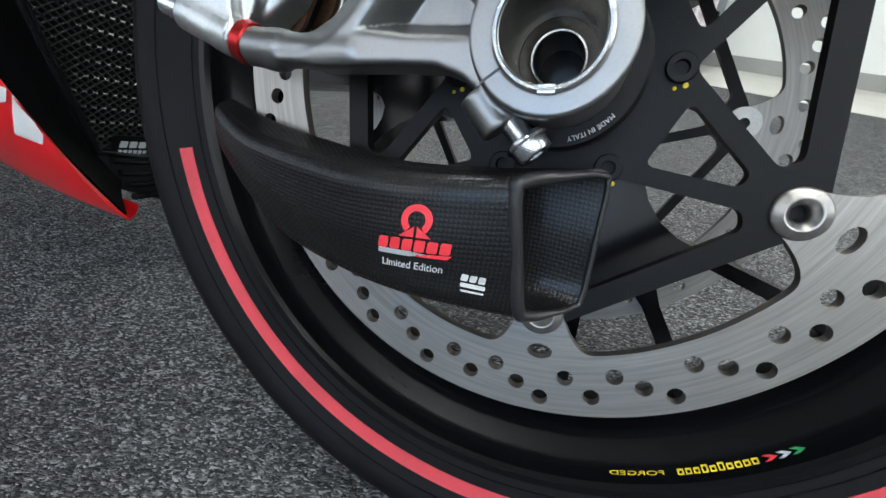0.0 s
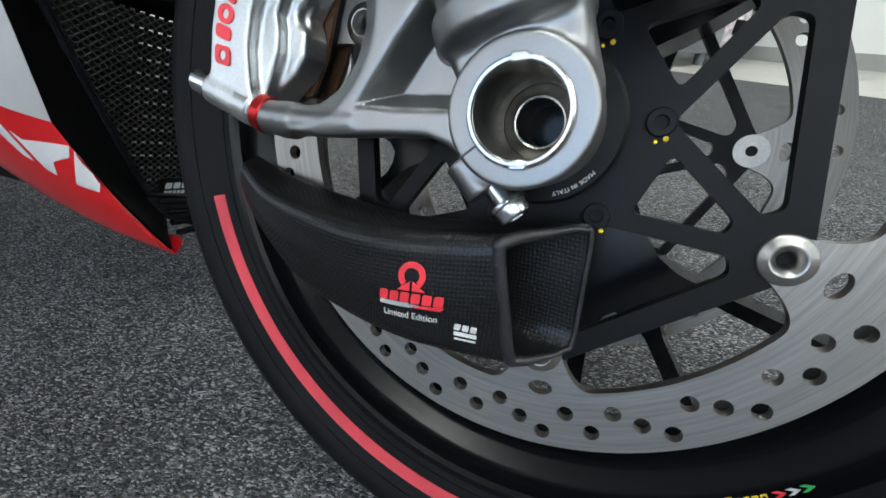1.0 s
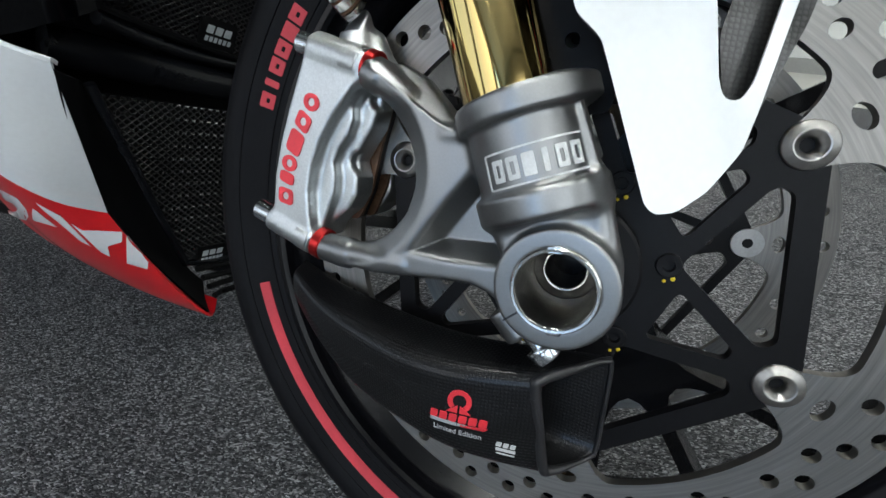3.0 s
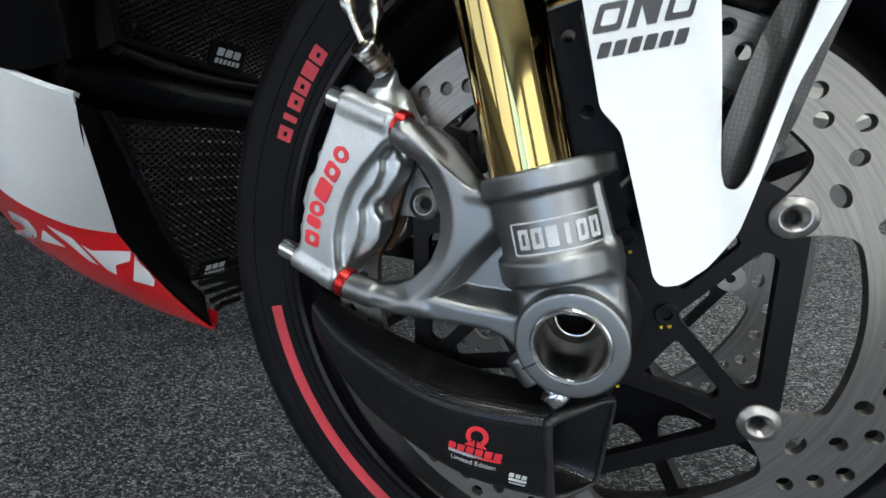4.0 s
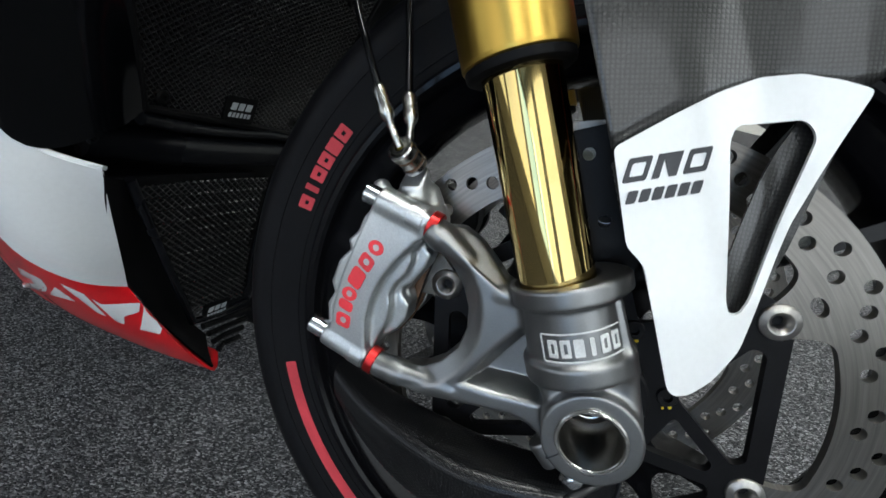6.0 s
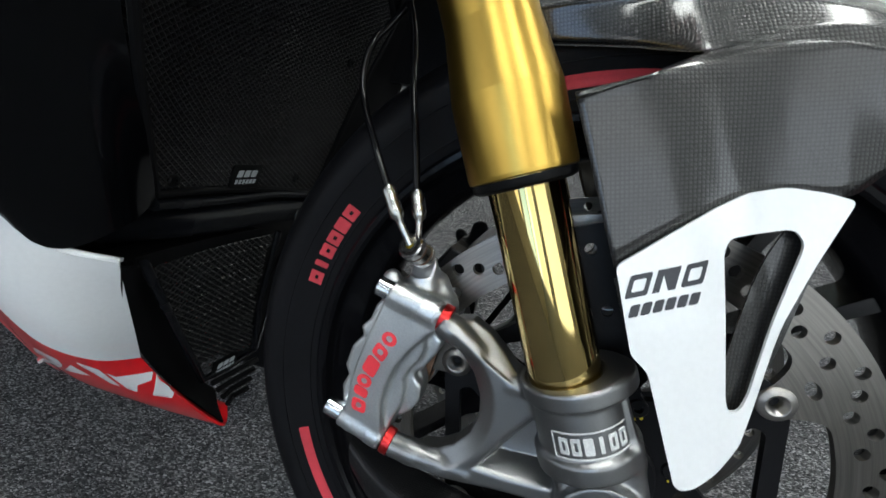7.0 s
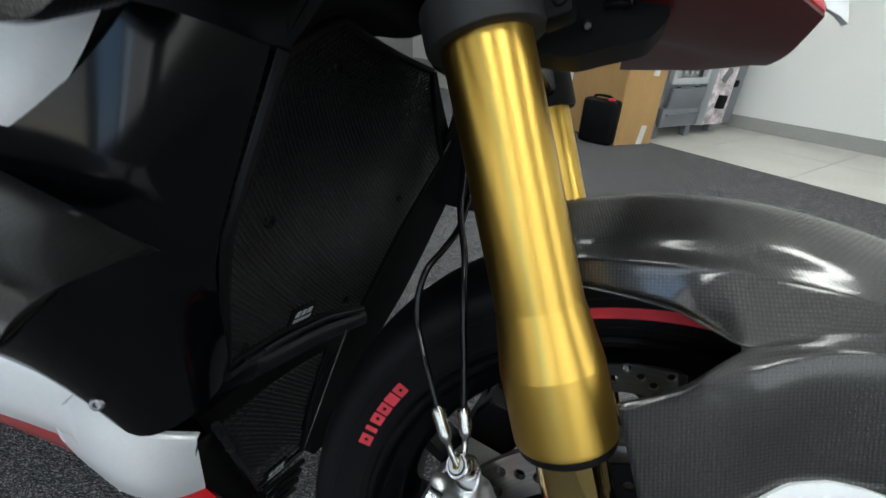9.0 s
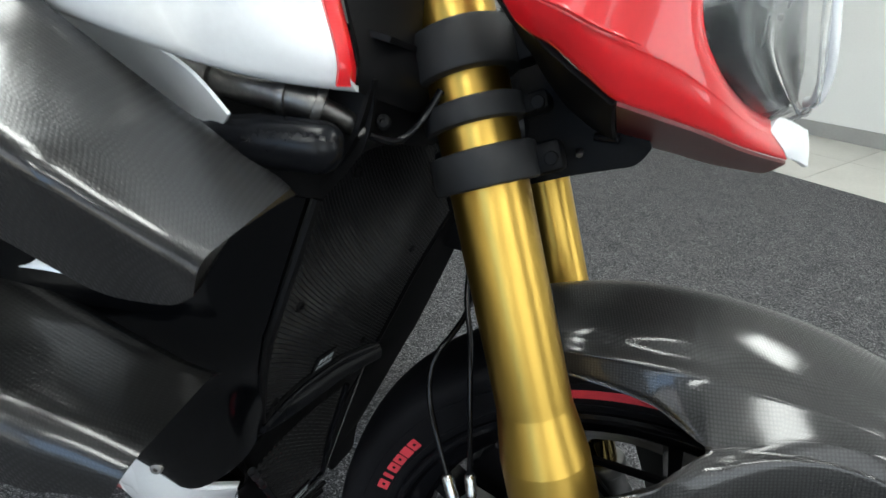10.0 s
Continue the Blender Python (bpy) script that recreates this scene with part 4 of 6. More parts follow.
    # maker's plate: outline and plain blocks on the barrel
    def on_barrel(u, w, h):
        r = 26.55 - 0.055 * (w / ALONG - 2)
        a = (u + 5.5) / r
        r = (r + 0.1 + h) / 1000
        return on_fork(47 + w / ALONG, RGT) + Vector((UP.z, 0, -UP.x)) * 0.0045 + Vector((UP.z, 0, -UP.x)) * (r * math.sin(a)) + Vector((0, -1, 0)) * (r * math.cos(a))

    fr = bmesh.new()
    o, i_ = rounded([(-22.5, -7.6), (23.5, -7.6), (23.5, 7.6), (-22.5, 7.6)], 1.5, 4), rounded([(-21.7, -6.8), (22.7, -6.8), (22.7, 6.8), (-21.7, 6.8)], 1.0, 4)
    dense = lambda lp: [(a[0] + (b[0] - a[0]) * k / 8, a[1] + (b[1] - a[1]) * k / 8) for a, b in zip(lp, lp[1:] + lp[:1]) for k in range(8)]
    plate(fr, dense(o), [dense(i_)], 0.25, -0.2, put=lambda x, y, z: on_barrel(x, z, y))
    part("plate_outline", fr, WHITEPRINT, body)
    for k in range(6):
        bm = bmesh.new()
        u = -16.2 + k * 6.6
        w = 2.5 if k != 3 else 1.1
        lp = [rounded([(u - w, -4.8), (u + w, -4.8), (u + w, 4.4), (u - w, 4.4)], 0.7, 3)]
        hole = [rounded([(u - 0.9, -2.8), (u + 0.9, -2.8), (u + 0.9, 2.4), (u - 0.9, 2.4)], 0.4, 2)] if k in (0, 1, 4, 5) else []
        plate(bm, lp[0], hole, 0.25, -0.2, put=lambda x, y, z: on_barrel(x, z, y))
        part("plate_mark", bm, WHITEPRINT, body, "pale block mark printed on the casting" if k == 0 else "")
    # left fork bottom, seen behind the wheel
    bm = bmesh.new()
    lathe_fork(bm, LFT, prof, 40, closed=True)
    lathe(bm, V(0, 0, 0), AX, [(17.6, 166), (25.8, 166), (25.8, 206), (17.6, 206)], 40, closed=True)
    plate(bm, strut, (), 175, 192)
    melt(part("fork_bottom", bm, CAST, BIKE, "satin grey cast fork bottom"), 0.002, 3)
    return body


fork_bottom()


def caliper():
    sd = Solid((-186, -46, -22), (-98, 46, 126), 0.8)
    face = [(-145, 100), (-150, 85), (-157, 64), (-162.5, 45), (-166, 27), (-167, 10), (-170, -3), (-154, -9.5), (-139, -7),
            (-141.5, 8), (-142.5, 20), (-140.5, 34), (-136, 48), (-128, 62), (-117, 76), (-107, 84), (-110, 93)]
    step = [(-142, 98), (-152, 70), (-160, 30), (-160, 0), (-140, -6), (-137, 2), (-134, 11), (-131, 20), (-130.5, 30), (-132, 37), (-129, 45), (-123, 53), (-120.5, 61), (-121, 68), (-116, 76), (-109, 82), (-112, 92)]
    inner = [(-146, 98), (-166, 60), (-172, 30), (-170, 4), (-150, -4), (-136, 2), (-126, 11), (-121, 20), (-120.5, 30), (-124, 39), (-119, 48), (-113, 58), (-110.5, 68), (-111, 78), (-116, 92)]
    flank = [(-146, 99), (-158, 82), (-161, 72), (-167, 65), (-165, 59), (-172, 50), (-176, 34), (-173, 27), (-177, 18), (-175, 2), (-168, -5), (-150, -4), (-140, 40), (-124, 88)]
    sd.add(sd.slab(flank, -30, 40, 3))
    sd.add(sd.slab(inner, -26, -7, 2.4), 2)
    sd.add(sd.slab(step, -33.5, -7, 1.6), 2.4)
    sd.add(sd.slab(face, -41.5, -10, 1.8), 3)
    # scallops between the two piston bosses
    for cx, cz in ((-121, 38.5), (-110, 73)):
        sd.cut(sd.drum((cx, 0, cz), (0, 1, 0), 5.0, -60, -20, 1), 3)
    sd.cut(sd.slab([(-164, 86), (-148, 62), (-156, 30), (-158, 6), (-130, 6), (-100, 40), (-100, 92), (-130, 92)], -7.2, 13.5, 1), 1)
    sd.add(sd.slab(inner, 14, 42, 2), 2)
    sd.add(sd.drum((-172, -34, 0.5), (31, 0, -9.5), 8.5, 0, 33, 0.8), 2.5)
    sd.add(sd.drum((-145, -34, 96), (32, 0, -8.5), 8.7, 0, 33, 0.8), 2.5)
    # lug and neck for the hose bolt, with a small bleed nipple boss beside it
    sd.add(sd.limb((-129, -16, 92), (-131, -19, 113), 13, 8.4), 5)
    sd.add(sd.limb((-146, -24, 92), (-151, -22, 101), 8, 6.0), 4)
    sd.add(sd.limb((-114, -12, 88), (-120, -14, 104), 7, 5.0), 5)
    sd.cut(sd.drum((-132, -20, 119), (-8, -18, 12), 14, -4, 30, 0.5), 1)
    body = sd.skin("brake_caliper", CALI, BIKE, "silver radial brake caliper")
    # the same casting mirrored on the far disc, blackened to stand for shade
    mirrored = body.data.copy()
    mirrored.materials.clear()
    mirrored.materials.append(ANOD)
    far = new("brake_caliper", mirrored)
    far.parent, far.scale = BIKE, (1, -1, 1)
    far.location = SHIFT["motorcycle"] + Vector((0, 0.146, 0))
    tagged(far, "brake caliper on the far disc, blackened for shade")
    for p, q in ((V(-184, -34, 3.6), V(-168, -34, -0.5)), (V(-155, -34, 98.4), V(-142, -34, 95))):
        bm = bmesh.new()
        d = q - p
        lathe(bm, p, d, [(3.2, 3), (3.2, 0.4), (5.8, 0), (6.5, 0.7), (6.5, 12), (2.6, 12.4)], 24, closed=False)
        part("mounting_bolt", bm, ZINC, body, "zinc plated mounting bolt")
    for c, q in ((V(-139.5, -34, -9), V(-133.5, -34, -10.6)), (V(-112, -34, 87.3), V(-106, -34, 85.7))):
        bm = bmesh.new()
        rod(bm, c, q, 9.4, 9.4, 32, 0.6)
        part("caliper_spacer", bm, REDANO, body, "red anodised spacer ring")
    for p, q in ((V(-168, -34, -0.5), V(-141, -34, -8.6)), (V(-143, -34, 95.4), V(-114, -34, 87.7))):
        for f0, f1, r in ((0.05, 0.22, 8.9), (0.62, 0.97, 9.3)):
            bm = bmesh.new()
            rod(bm, p.lerp(q, f0), p.lerp(q, f1), r, r, 32, 0.5)
            part("mount_sleeve", bm, CALI, body)
    # raised maker's word as six plain red shapes up the face
    path = spline([Vector((-157.5, 11, 0)), Vector((-156.5, 28, 0)), Vector((-151, 47, 0)), Vector((-139.5, 71, 0))], 20)
    run = [0.0]
    for p, q in zip(path, path[1:]):
        run.append(run[-1] + (q - p).length)
    total = run[-1]
    for k in range(6):
        f = (0.07, 0.225, 0.37, 0.56, 0.76, 0.93)[k] * total
        i = next(n for n in range(1, len(run)) if run[n] >= f)
        c = path[i]
        t = (path[min(i + 2, len(path) - 1)] - path[i - 1]).normalized()
        n1 = Vector((-t.y, t.x, 0))
        w = 6.2 if k == 3 else 4.5 if k != 1 else 3.2
        shape = circle(0, 0, w, 20, 5.2) if k in (2, 5) else rounded([(-w - 0.8, -5.0), (w - 0.8, -5.0), (w + 0.8, 5.0), (-w + 0.8, 5.0)], 2.6, 4)
        hole = [circle(0, 0, w * 0.5, 12, 2.3)] if k in (0, 2, 4, 5) else []
        bm = bmesh.new()
        plate(bm, shape, hole, -42.1, -40.6, put=lambda x, y, z: V(c.x + t.x * x + n1.x * z, y, c.y + t.y * x + n1.y * z))
        part("face_mark", bm, REDPRINT, body, "red raised block on the caliper face" if k == 0 else "")
    # pads
    for y0, y1, m in ((-7.2, -4.6, COPPER), (-4.4, -0.6, ANOD), (9.6, 12.4, COPPER)):
        bm = bmesh.new()
        plate(bm, rounded([(-162, 40), (-158, 4), (-130, 2), (-122, 22), (-118, 46), (-112, 70), (-128, 86), (-148, 74)], 4, 3), (), y0, y1)
        part("brake_pad", bm, m, body, "brown brake pad backing plate" if m is COPPER else "")
    # banjo bolt, fittings and hoses
    top = V(-132, -20, 119)
    seat = V(-140, -38, 131)
    d = (seat - top).normalized()
    bm = bmesh.new()
    lathe(bm, top, d, [(7.8, -1), (8.2, 0), (8.2, 2.4), (6.4, 2.8), (6.4, 4.6), (7.9, 4.8), (7.9, 9.4), (6.4, 9.6), (6.4, 10.8), (8.0, 11), (8.6, 12), (8.6, 16.4), (7.8, 17.4), (6.6, 17.4), (6.2, 13.6), (0.5, 13.4)], 28)
    banjo = part("banjo_bolt", bm, STEEL, BIKE, "steel double banjo bolt on the caliper")
    for h in (3.7, 10.2):
        bm = bmesh.new()
        lathe(bm, top + d * (h / 1000), d, [(5, -0.6), (7.6, -0.6), (7.6, 0.6), (5, 0.6)], 28, closed=True)
        part("sealing_washer", bm, COPPER, banjo)
    bm = bmesh.new()
    lathe(bm, top + d * 0.0130, d, [(6.1, 0), (6.1, 0.9), (5.4, 1.2), (0.5, 1.0)], 24)
    part("bolt_socket", bm, ANOD, banjo)
    bm = bmesh.new()
    lathe(bm, top + d * 0.0140, d, [(3.2, 0), (2.6, 0.6), (0.4, 0.8)], 12)
    part("paint_dot", bm, YELLOW, banjo)
    for pts, ends in (([V(-138, -33, 128), V(-148, -33, 144), V(-159, -28, 161)], [V(-159, -28, 161), V(-172, -24, 185), V(-186, -15, 209), V(-190, -11, 230), V(-188, -6, 247), V(-182, 3, 260), V(-176, 18, 280), V(-178, 40, 320)]),
                      ([V(-135, -27, 124), V(-138, -22, 144), V(-143.5, -17, 160)], [V(-143.5, -17, 160), V(-149, -13, 188), V(-155, -9, 215), V(-160, -4, 238), V(-166, 4, 260), V(-178, 16, 290), V(-186, 34, 330)])):
        bm = bmesh.new()
        lathe(bm, pts[0] - d * 0.001, d, [(3.0, -2.0), (5.6, -2.0), (5.9, 0), (5.6, 2.0), (3.0, 2.0)], 24, closed=True)
        sweep(bm, spline(pts, 8), [2.4] * 5 + [2.2] * 3 + [4.2, 4.7, 4.7, 4.5, 4.5, 4.7, 4.7, 4.5, 3.4], 14)
        part("hose_fitting", bm, BORE, banjo, "steel hose end fitting")
        bm = bmesh.new()
        sweep(bm, spline(ends, 8), 2.4, 14)
        part("brake_hose", bm, HOSE, BIKE, "glossy black braided brake hose")


caliper()


def brake_duct():
    """Scoop behind the wheel's axle: hollow, with a rounded ridge, open to the front."""
    tops = [(-173, -15, -41), (-146, -26, -51), (-118, -37, -54), (-76, -49.5, -55.2), (-50, -53, -53.2), (-27, -53, -50.2), (-3, -51.5, -46.6)]
    bots = [(-168, -14, -63), (-142, -25, -78), (-112, -31, -95), (-74, -41, -100.5), (-43, -47.5, -101.5), (-18, -47, -101), (8, -42, -100.6)]
    inn = [(-176, 0, -36), (-150, -5, -42), (-121, -9, -46), (-74, -14, -50), (-47, -18, -49.5), (-15, -20, -46), (29.5, -23, -38.6)]
    inb = [(-166, 0, -60), (-136, -4, -76), (-106, -8, -92), (-70, -12, -98), (-42, -15, -99), (-12, -18, -98), (31, -21, -96)]
    rows = []
    for t, b, ti, bi in zip(tops, bots, inn, inb):
        T, B, TI, BI = Vector(t), Vector(b), Vector(ti), Vector(bi)
        mid = (T + B) / 2 + Vector((0, -2.0, 0))
        loop = [T + (TI - T) * 0.16 + Vector((0, 0, 0.6)), T + (B - T) * 0.06, T + (B - T) * 0.25 + Vector((0, -1.2, 0)), mid, B + (T - B) * 0.25 + Vector((0, -1.0, 0)), B + (T - B) * 0.07,
                B + (BI - B) * 0.2, B + (BI - B) * 0.7, BI + (TI - BI) * 0.1, (BI + TI) / 2, TI + (BI - TI) * 0.1, TI + (T - TI) * 0.08, TI + (T - TI) * 0.5 + Vector((0, 0, 0.6))]
        rows.append([v / 1000 for v in loop])
    bm = bmesh.new()
    loft(bm, rows, 6, 4, 1.3, wrap=True)
    tree = BVHTree.FromBMesh(bm)
    duct = part("brake_duct", bm, CARBON_FINE, BIKE, "matt carbon fibre brake cooling scoop with small printed marks", angle=45)
    # rounded lip round the mouth
    tip = [Vector(p) for p in (tops[-1], inn[-1], inb[-1], bots[-1])]
    mid = sum(tip, Vector()) / 4
    lip = []
    for k, c in enumerate(tip):
        before, after = tip[k - 1], tip[(k + 1) % 4]
        lip += [c + (before - c).normalized() * 9, c + (before - c).normalized() * 3.4 + (mid - c) * 0.035, c + (mid - c) * 0.06, c + (after - c).normalized() * 3.4 + (mid - c) * 0.035, c + (after - c).normalized() * 9, c.lerp(after, 0.5)]
    ring = spline([v / 1000 + V(0, -0.8, 0) for v in lip], 3, True)
    bm = bmesh.new()
    sweep(bm, ring + ring[:1], [1.2 + 1.6 * min(1.0, max(0.0, (-28 - p.y * 1000) / 16)) for p in ring + ring[:1]], 10)
    part("duct_lip", bm, CARBON_LIP, duct, "satin rounded lip of the scoop's mouth")
    # dark inner liner that closes the throat
    bm = bmesh.new()
    plate(bm, rounded([(-46, -58), (-12, -54), (-10, -97), (-44, -99)], 4, 3), (), -34, -32)
    part("duct_liner", bm, CARBON_FINE, duct)

    def face(u, w, h):
        # u along, w up, from the middle of the printed emblem on the outer side
        hit = tree.ray_cast(V(-36 + u, -120, -72 + w), Vector((0, 1, 0)))[0]
        y = hit.y * 1000 if hit else -50
        return V(-36 + u, y - h, -72 + w)

    def tilt(lp):
        return [(x, z + 0.10 * x) for x, z in lp]
    # emblem: an open ring on a foot
    arc = [(6.3 * math.cos(radians(a)), 4 + 6.3 * math.sin(radians(a))) for a in range(-50, 231, 14)]
    arc += [(3.6 * math.cos(radians(a)), 4 + 3.6 * math.sin(radians(a))) for a in range(230, -51, -14)]
    marks("emblem", [tilt(arc), tilt([(-6.5, -2.8), (-0.6, -2.8), (-0.6, 1.5), (-4.0, -0.8)]), tilt([(0.6, -2.8), (6.5, -2.8), (4.0, -0.8), (0.6, 1.5)])], face, REDPRINT, duct, "red printed emblem")
    marks("emblem_bar", [tilt(bar(-15.5 + 5.2 * k, -8.6, -11.3 + 5.2 * k, -3.8, 0.1, 0.9)) for k in range(6)] + [tilt([(2, -10.6), (14, -10.4), (15.6, -8.8), (0, -9.6)])], face, REDPRINT, duct)
    marks("emblem_bar", [tilt(bar(-15.2, -10.8, -0.5, -8.8, 0.0, 0.3)), tilt([(-0.4, -10.6), (8, -9.6), (0, -8.9)])], face, GREYPRINT, duct)
    letters("edition_words", "Limited Edition", 4.4, WHITEPRINT, duct, None, "", 0.0001, bend=lambda c: face(c.x * 1000 - 13.5, c.y * 1000 - 16.2 + 0.10 * (c.x * 1000 - 13), 0.25 + c.z * 1000), spacing=0.98)
    marks("duct_mark", [bar(20.0 + 3.4 * k, -16.0, 22.6 + 3.4 * k, -13.2, 0.15, 0.5) for k in range(3)] + [bar(20.2, -18.6, 29.8, -16.9, 0.0, 0.3), bar(20.6, -20.6, 29.6, -19.9, 0.0, 0.2)], face, WHITEPRINT, duct)


brake_duct()


# ---- front fender ----
def side_y(x, z):
    s = x + 0.41 * z
    table = [(20, -66.5), (34, -62), (76, -46.8), (80, -44.6), (110, -27.6), (135, -20), (160, -15.5), (175, -10), (230, 6)]
    def at(s):
        for (a, ya), (b, yb) in zip(table, table[1:]):
            if s <= b:
                return ya + (yb - ya) * (s - a) / (b - a)
        return 6
    return sum(at(s + 1.6 * k) for k in range(-3, 4)) / 7


def fill(lp, step):
    """Adds points along the long sides of a loop."""
    out = []
    for a, b in zip(lp, lp[1:] + lp[:1]):
        n = max(1, int(math.hypot(b[0] - a[0], b[1] - a[1]) / step))
        out += [(a[0] + (b[0] - a[0]) * k / n, a[1] + (b[1] - a[1]) * k / n) for k in range(n)]
    return out


def curved_plate(bm, outer, holes, y0, y1, step=7):
    """A sheet that follows the fender's side, cut into slices so that it bends."""
    plate(bm, outer, holes, y0, y1, put=lambda x, y, z: V(x, side_y(x, z) + y, z), fine=step)
    return bm


def fender():
    # each row: angle; foot of the side (x, z); bulge, lower and upper lip of the slit, crease as (radius, y)
    table = [(122, (-40, 150), (222, -62), (227, -60), (280, 7), (296, 9)),
             (112, (-33, 146), (221, -63), (226.5, -61.5), (273, 7), (291.5, 6)),
             (107.5, (-29, 144), (221, -63), (226.5, -61.5), (268.3, 6), (289.4, 4)),
             (104.2, (-26, 142), (221, -63), (226.5, -61.5), (264, 5), (287.6, 3)),
             (100.9, (-14, 153), (224, -57.8), (229.8, -55.5), (261, 3.5), (286.4, 3)),
             (97.8, (-1, 163), (226.5, -52.4), (233.1, -50), (258.6, 0), (285.3, 3)),
             (94.3, (10, 171), (228.5, -46), (239.1, -42.5), (255.4, -5), (285.2, 3)),
             (92.1, (19, 177), (230, -41.2), (244.5, -35.5), (254, -12), (285.6, 3)),
             (90.7, (25, 180), (231.5, -39), (249.4, -28), (250.6, -20), (285.8, 3)),
             (88, (34, 184), (237, -32), (249.5, -25), (256, -20), (286.2, 2)),
             (84, (52, 189), (248, -23.5), (257, -18), (266, -15), (286.5, 0)),
             (78, (78, 189), (263, -15), (271, -12.5), (279, -8), (290, 2)),
             (70, (98, 208), (268, -9.5), (276, -8), (285, -3), (294, 7)),
             (60, (126, 219), (268, -7), (277, -5), (286, 0), (296, 10)),
             (45, (178, 178), (266, -5), (276, -4), (286, 1), (297, 11)),
             (28, (222, 118), (266, -5), (276, -4), (286, 1), (297, 11)),
             (10, (248, 44), (266, -5), (276, -4), (286, 1), (297, 11)),
             (-4, (250, -17), (266, -5), (276, -4), (286, 1), (297, 11))]
    flat = [(a, *foot, *[v for p in prof for v in p]) for a, foot, *prof in table]

    def at(a):
        # smooth curve through the table, by angle
        k = max(1, min(len(flat) - 3, next(i for i in range(len(flat)) if flat[i + 1][0] <= a)))
        p0, p1, p2, p3 = flat[k - 1:k + 3]
        h = p1[0] - p2[0]
        t = (p1[0] - a) / h
        out = []
        for c in range(1, len(p1)):
            m1 = (p2[c] - p0[c]) / (p0[0] - p2[0]) * h
            m2 = (p3[c] - p1[c]) / (p1[0] - p3[0]) * h
            out.append((2 * t ** 3 - 3 * t * t + 1) * p1[c] + (t ** 3 - 2 * t * t + t) * m1 + (3 * t * t - 2 * t ** 3) * p2[c] + (t ** 3 - t * t) * m2)
        return out
    even = [[118.7 - 2 * k, *at(118.7 - 2 * k)] for k in range(58)]
    for _ in range(2):
        even = [even[0]] + [[q[0]] + [0.25 * a + 0.5 * b + 0.25 * c for a, b, c in zip(p[1:], q[1:], r[1:])] for p, q, r in zip(even, even[1:], even[2:])] + [even[-1]]
    # long even run-out past the slit
    for _ in range(14):
        even = even[:16] + [q[:3] + [0.25 * a + 0.5 * b + 0.25 * c for a, b, c in zip(p[3:], q[3:], r[3:])] for p, q, r in zip(even[15:], even[16:], even[17:])] + [even[-1]]
    # the slit runs out to a point
    for row in even[8:21]:
        f = 0.32 + 0.68 * min(1.0, (row[0] - 90.6) / 6) ** 0.45 if row[0] > 90.8 else 0.32 + 0.68 * min(1.0, (90.8 - row[0]) / 12) ** 1.3
        for lo, up in ((5, 7), (6, 8)):
            m, d = (row[lo] + row[up]) / 2, (row[up] - row[lo]) / 2
            row[lo], row[up] = m - d * f, m + d * f
    rows = []
    for a, fx, fz, *v in even:
        foot, prof = (fx, fz), list(zip(v[::2], v[1::2]))
        # straight wall between the slit's upper lip and the crease
        (r0, y0), (r1, y1) = prof[2:4]
        prof = prof[:3] + [(r0 + (r1 - r0) * f, y0 + (y1 - y0) * f) for f in (0.16, 0.84)] + prof[3:]
        yb = side_y(*foot) + 1.2 if a > 65 else -4
        half = [V(foot[0], yb, foot[1])] + [polar(r, a, y) for r, y in prof] + [polar(prof[-1][0] + 6.0, a, prof[-1][1] + 9), polar(302, a, 22), polar(315, a, 46)]
        rows.append(half + [polar(324, a, MID)] + [Vector((p.x, 2 * MID / 1000 - p.y, p.z)) for p in reversed(half)])
    bm = bmesh.new()
    nu, nv, tip, start = 2, 6, 14, 7
    last = nv * (len(rows[0]) - 1)

    def gap(i, j):
        k = min(j, last - 1 - j)
        return (i < nu * tip and 2 * nv <= k < 3 * nv) or (i < nu * start and k < 3 * nv)
    loft(bm, rows, nu, nv, 0, skip=gap)
    # the weave on the flat sides stands along the fork
    uv = bm.loops.layers.uv.verify()
    across, along = Vector((0.98, 0, 0.2)), Vector((-0.2, 0, 0.98))
    for f in bm.faces:
        f.normal_update()
        if abs(f.normal.y) > 0.8:
            for lp in f.loops:
                lp[uv].uv = (lp.vert.co.dot(across), lp.vert.co.dot(along))
    shell = part("front_fender", bm, CARBON, BIKE, "satin carbon fibre front fender with white side panels", angle=60)
    sol = shell.modifiers.new("wall", "SOLIDIFY")
    sol.thickness, sol.offset = 0.0004, -1
    win = rounded([(22, 157), (24, 167), (58, 176), (69, 168), (57, 84), (52, 75), (43, 75), (39, 85), (30, 125)], 4, 4)
    side = [(-24, 138), (-2, 157), (15, 170), (32, 180), (50, 185), (68, 185), (81, 183), (74, 160), (64, 124), (57, 78), (54, 62), (40, 42), (31, 37), (27, 39), (10, 76), (0, 96), (-8, 102)]
    for s in (1, -1):
        put = (lambda v: v) if s > 0 else (lambda v: Vector((v.x, 2 * MID / 1000 - v.y, v.z)))
        bm = bmesh.new()
        curved_plate(bm, side, [win], 1.2, 3.0)
        for v in bm.verts:
            v.co = put(v.co)
        planar_uv(bm, Vector((UP.z, 0, -UP.x)), UP)
        part("fender_side", bm, CARBON, shell, "carbon fibre fender side", smooth=True, angle=50)
        bm = bmesh.new()
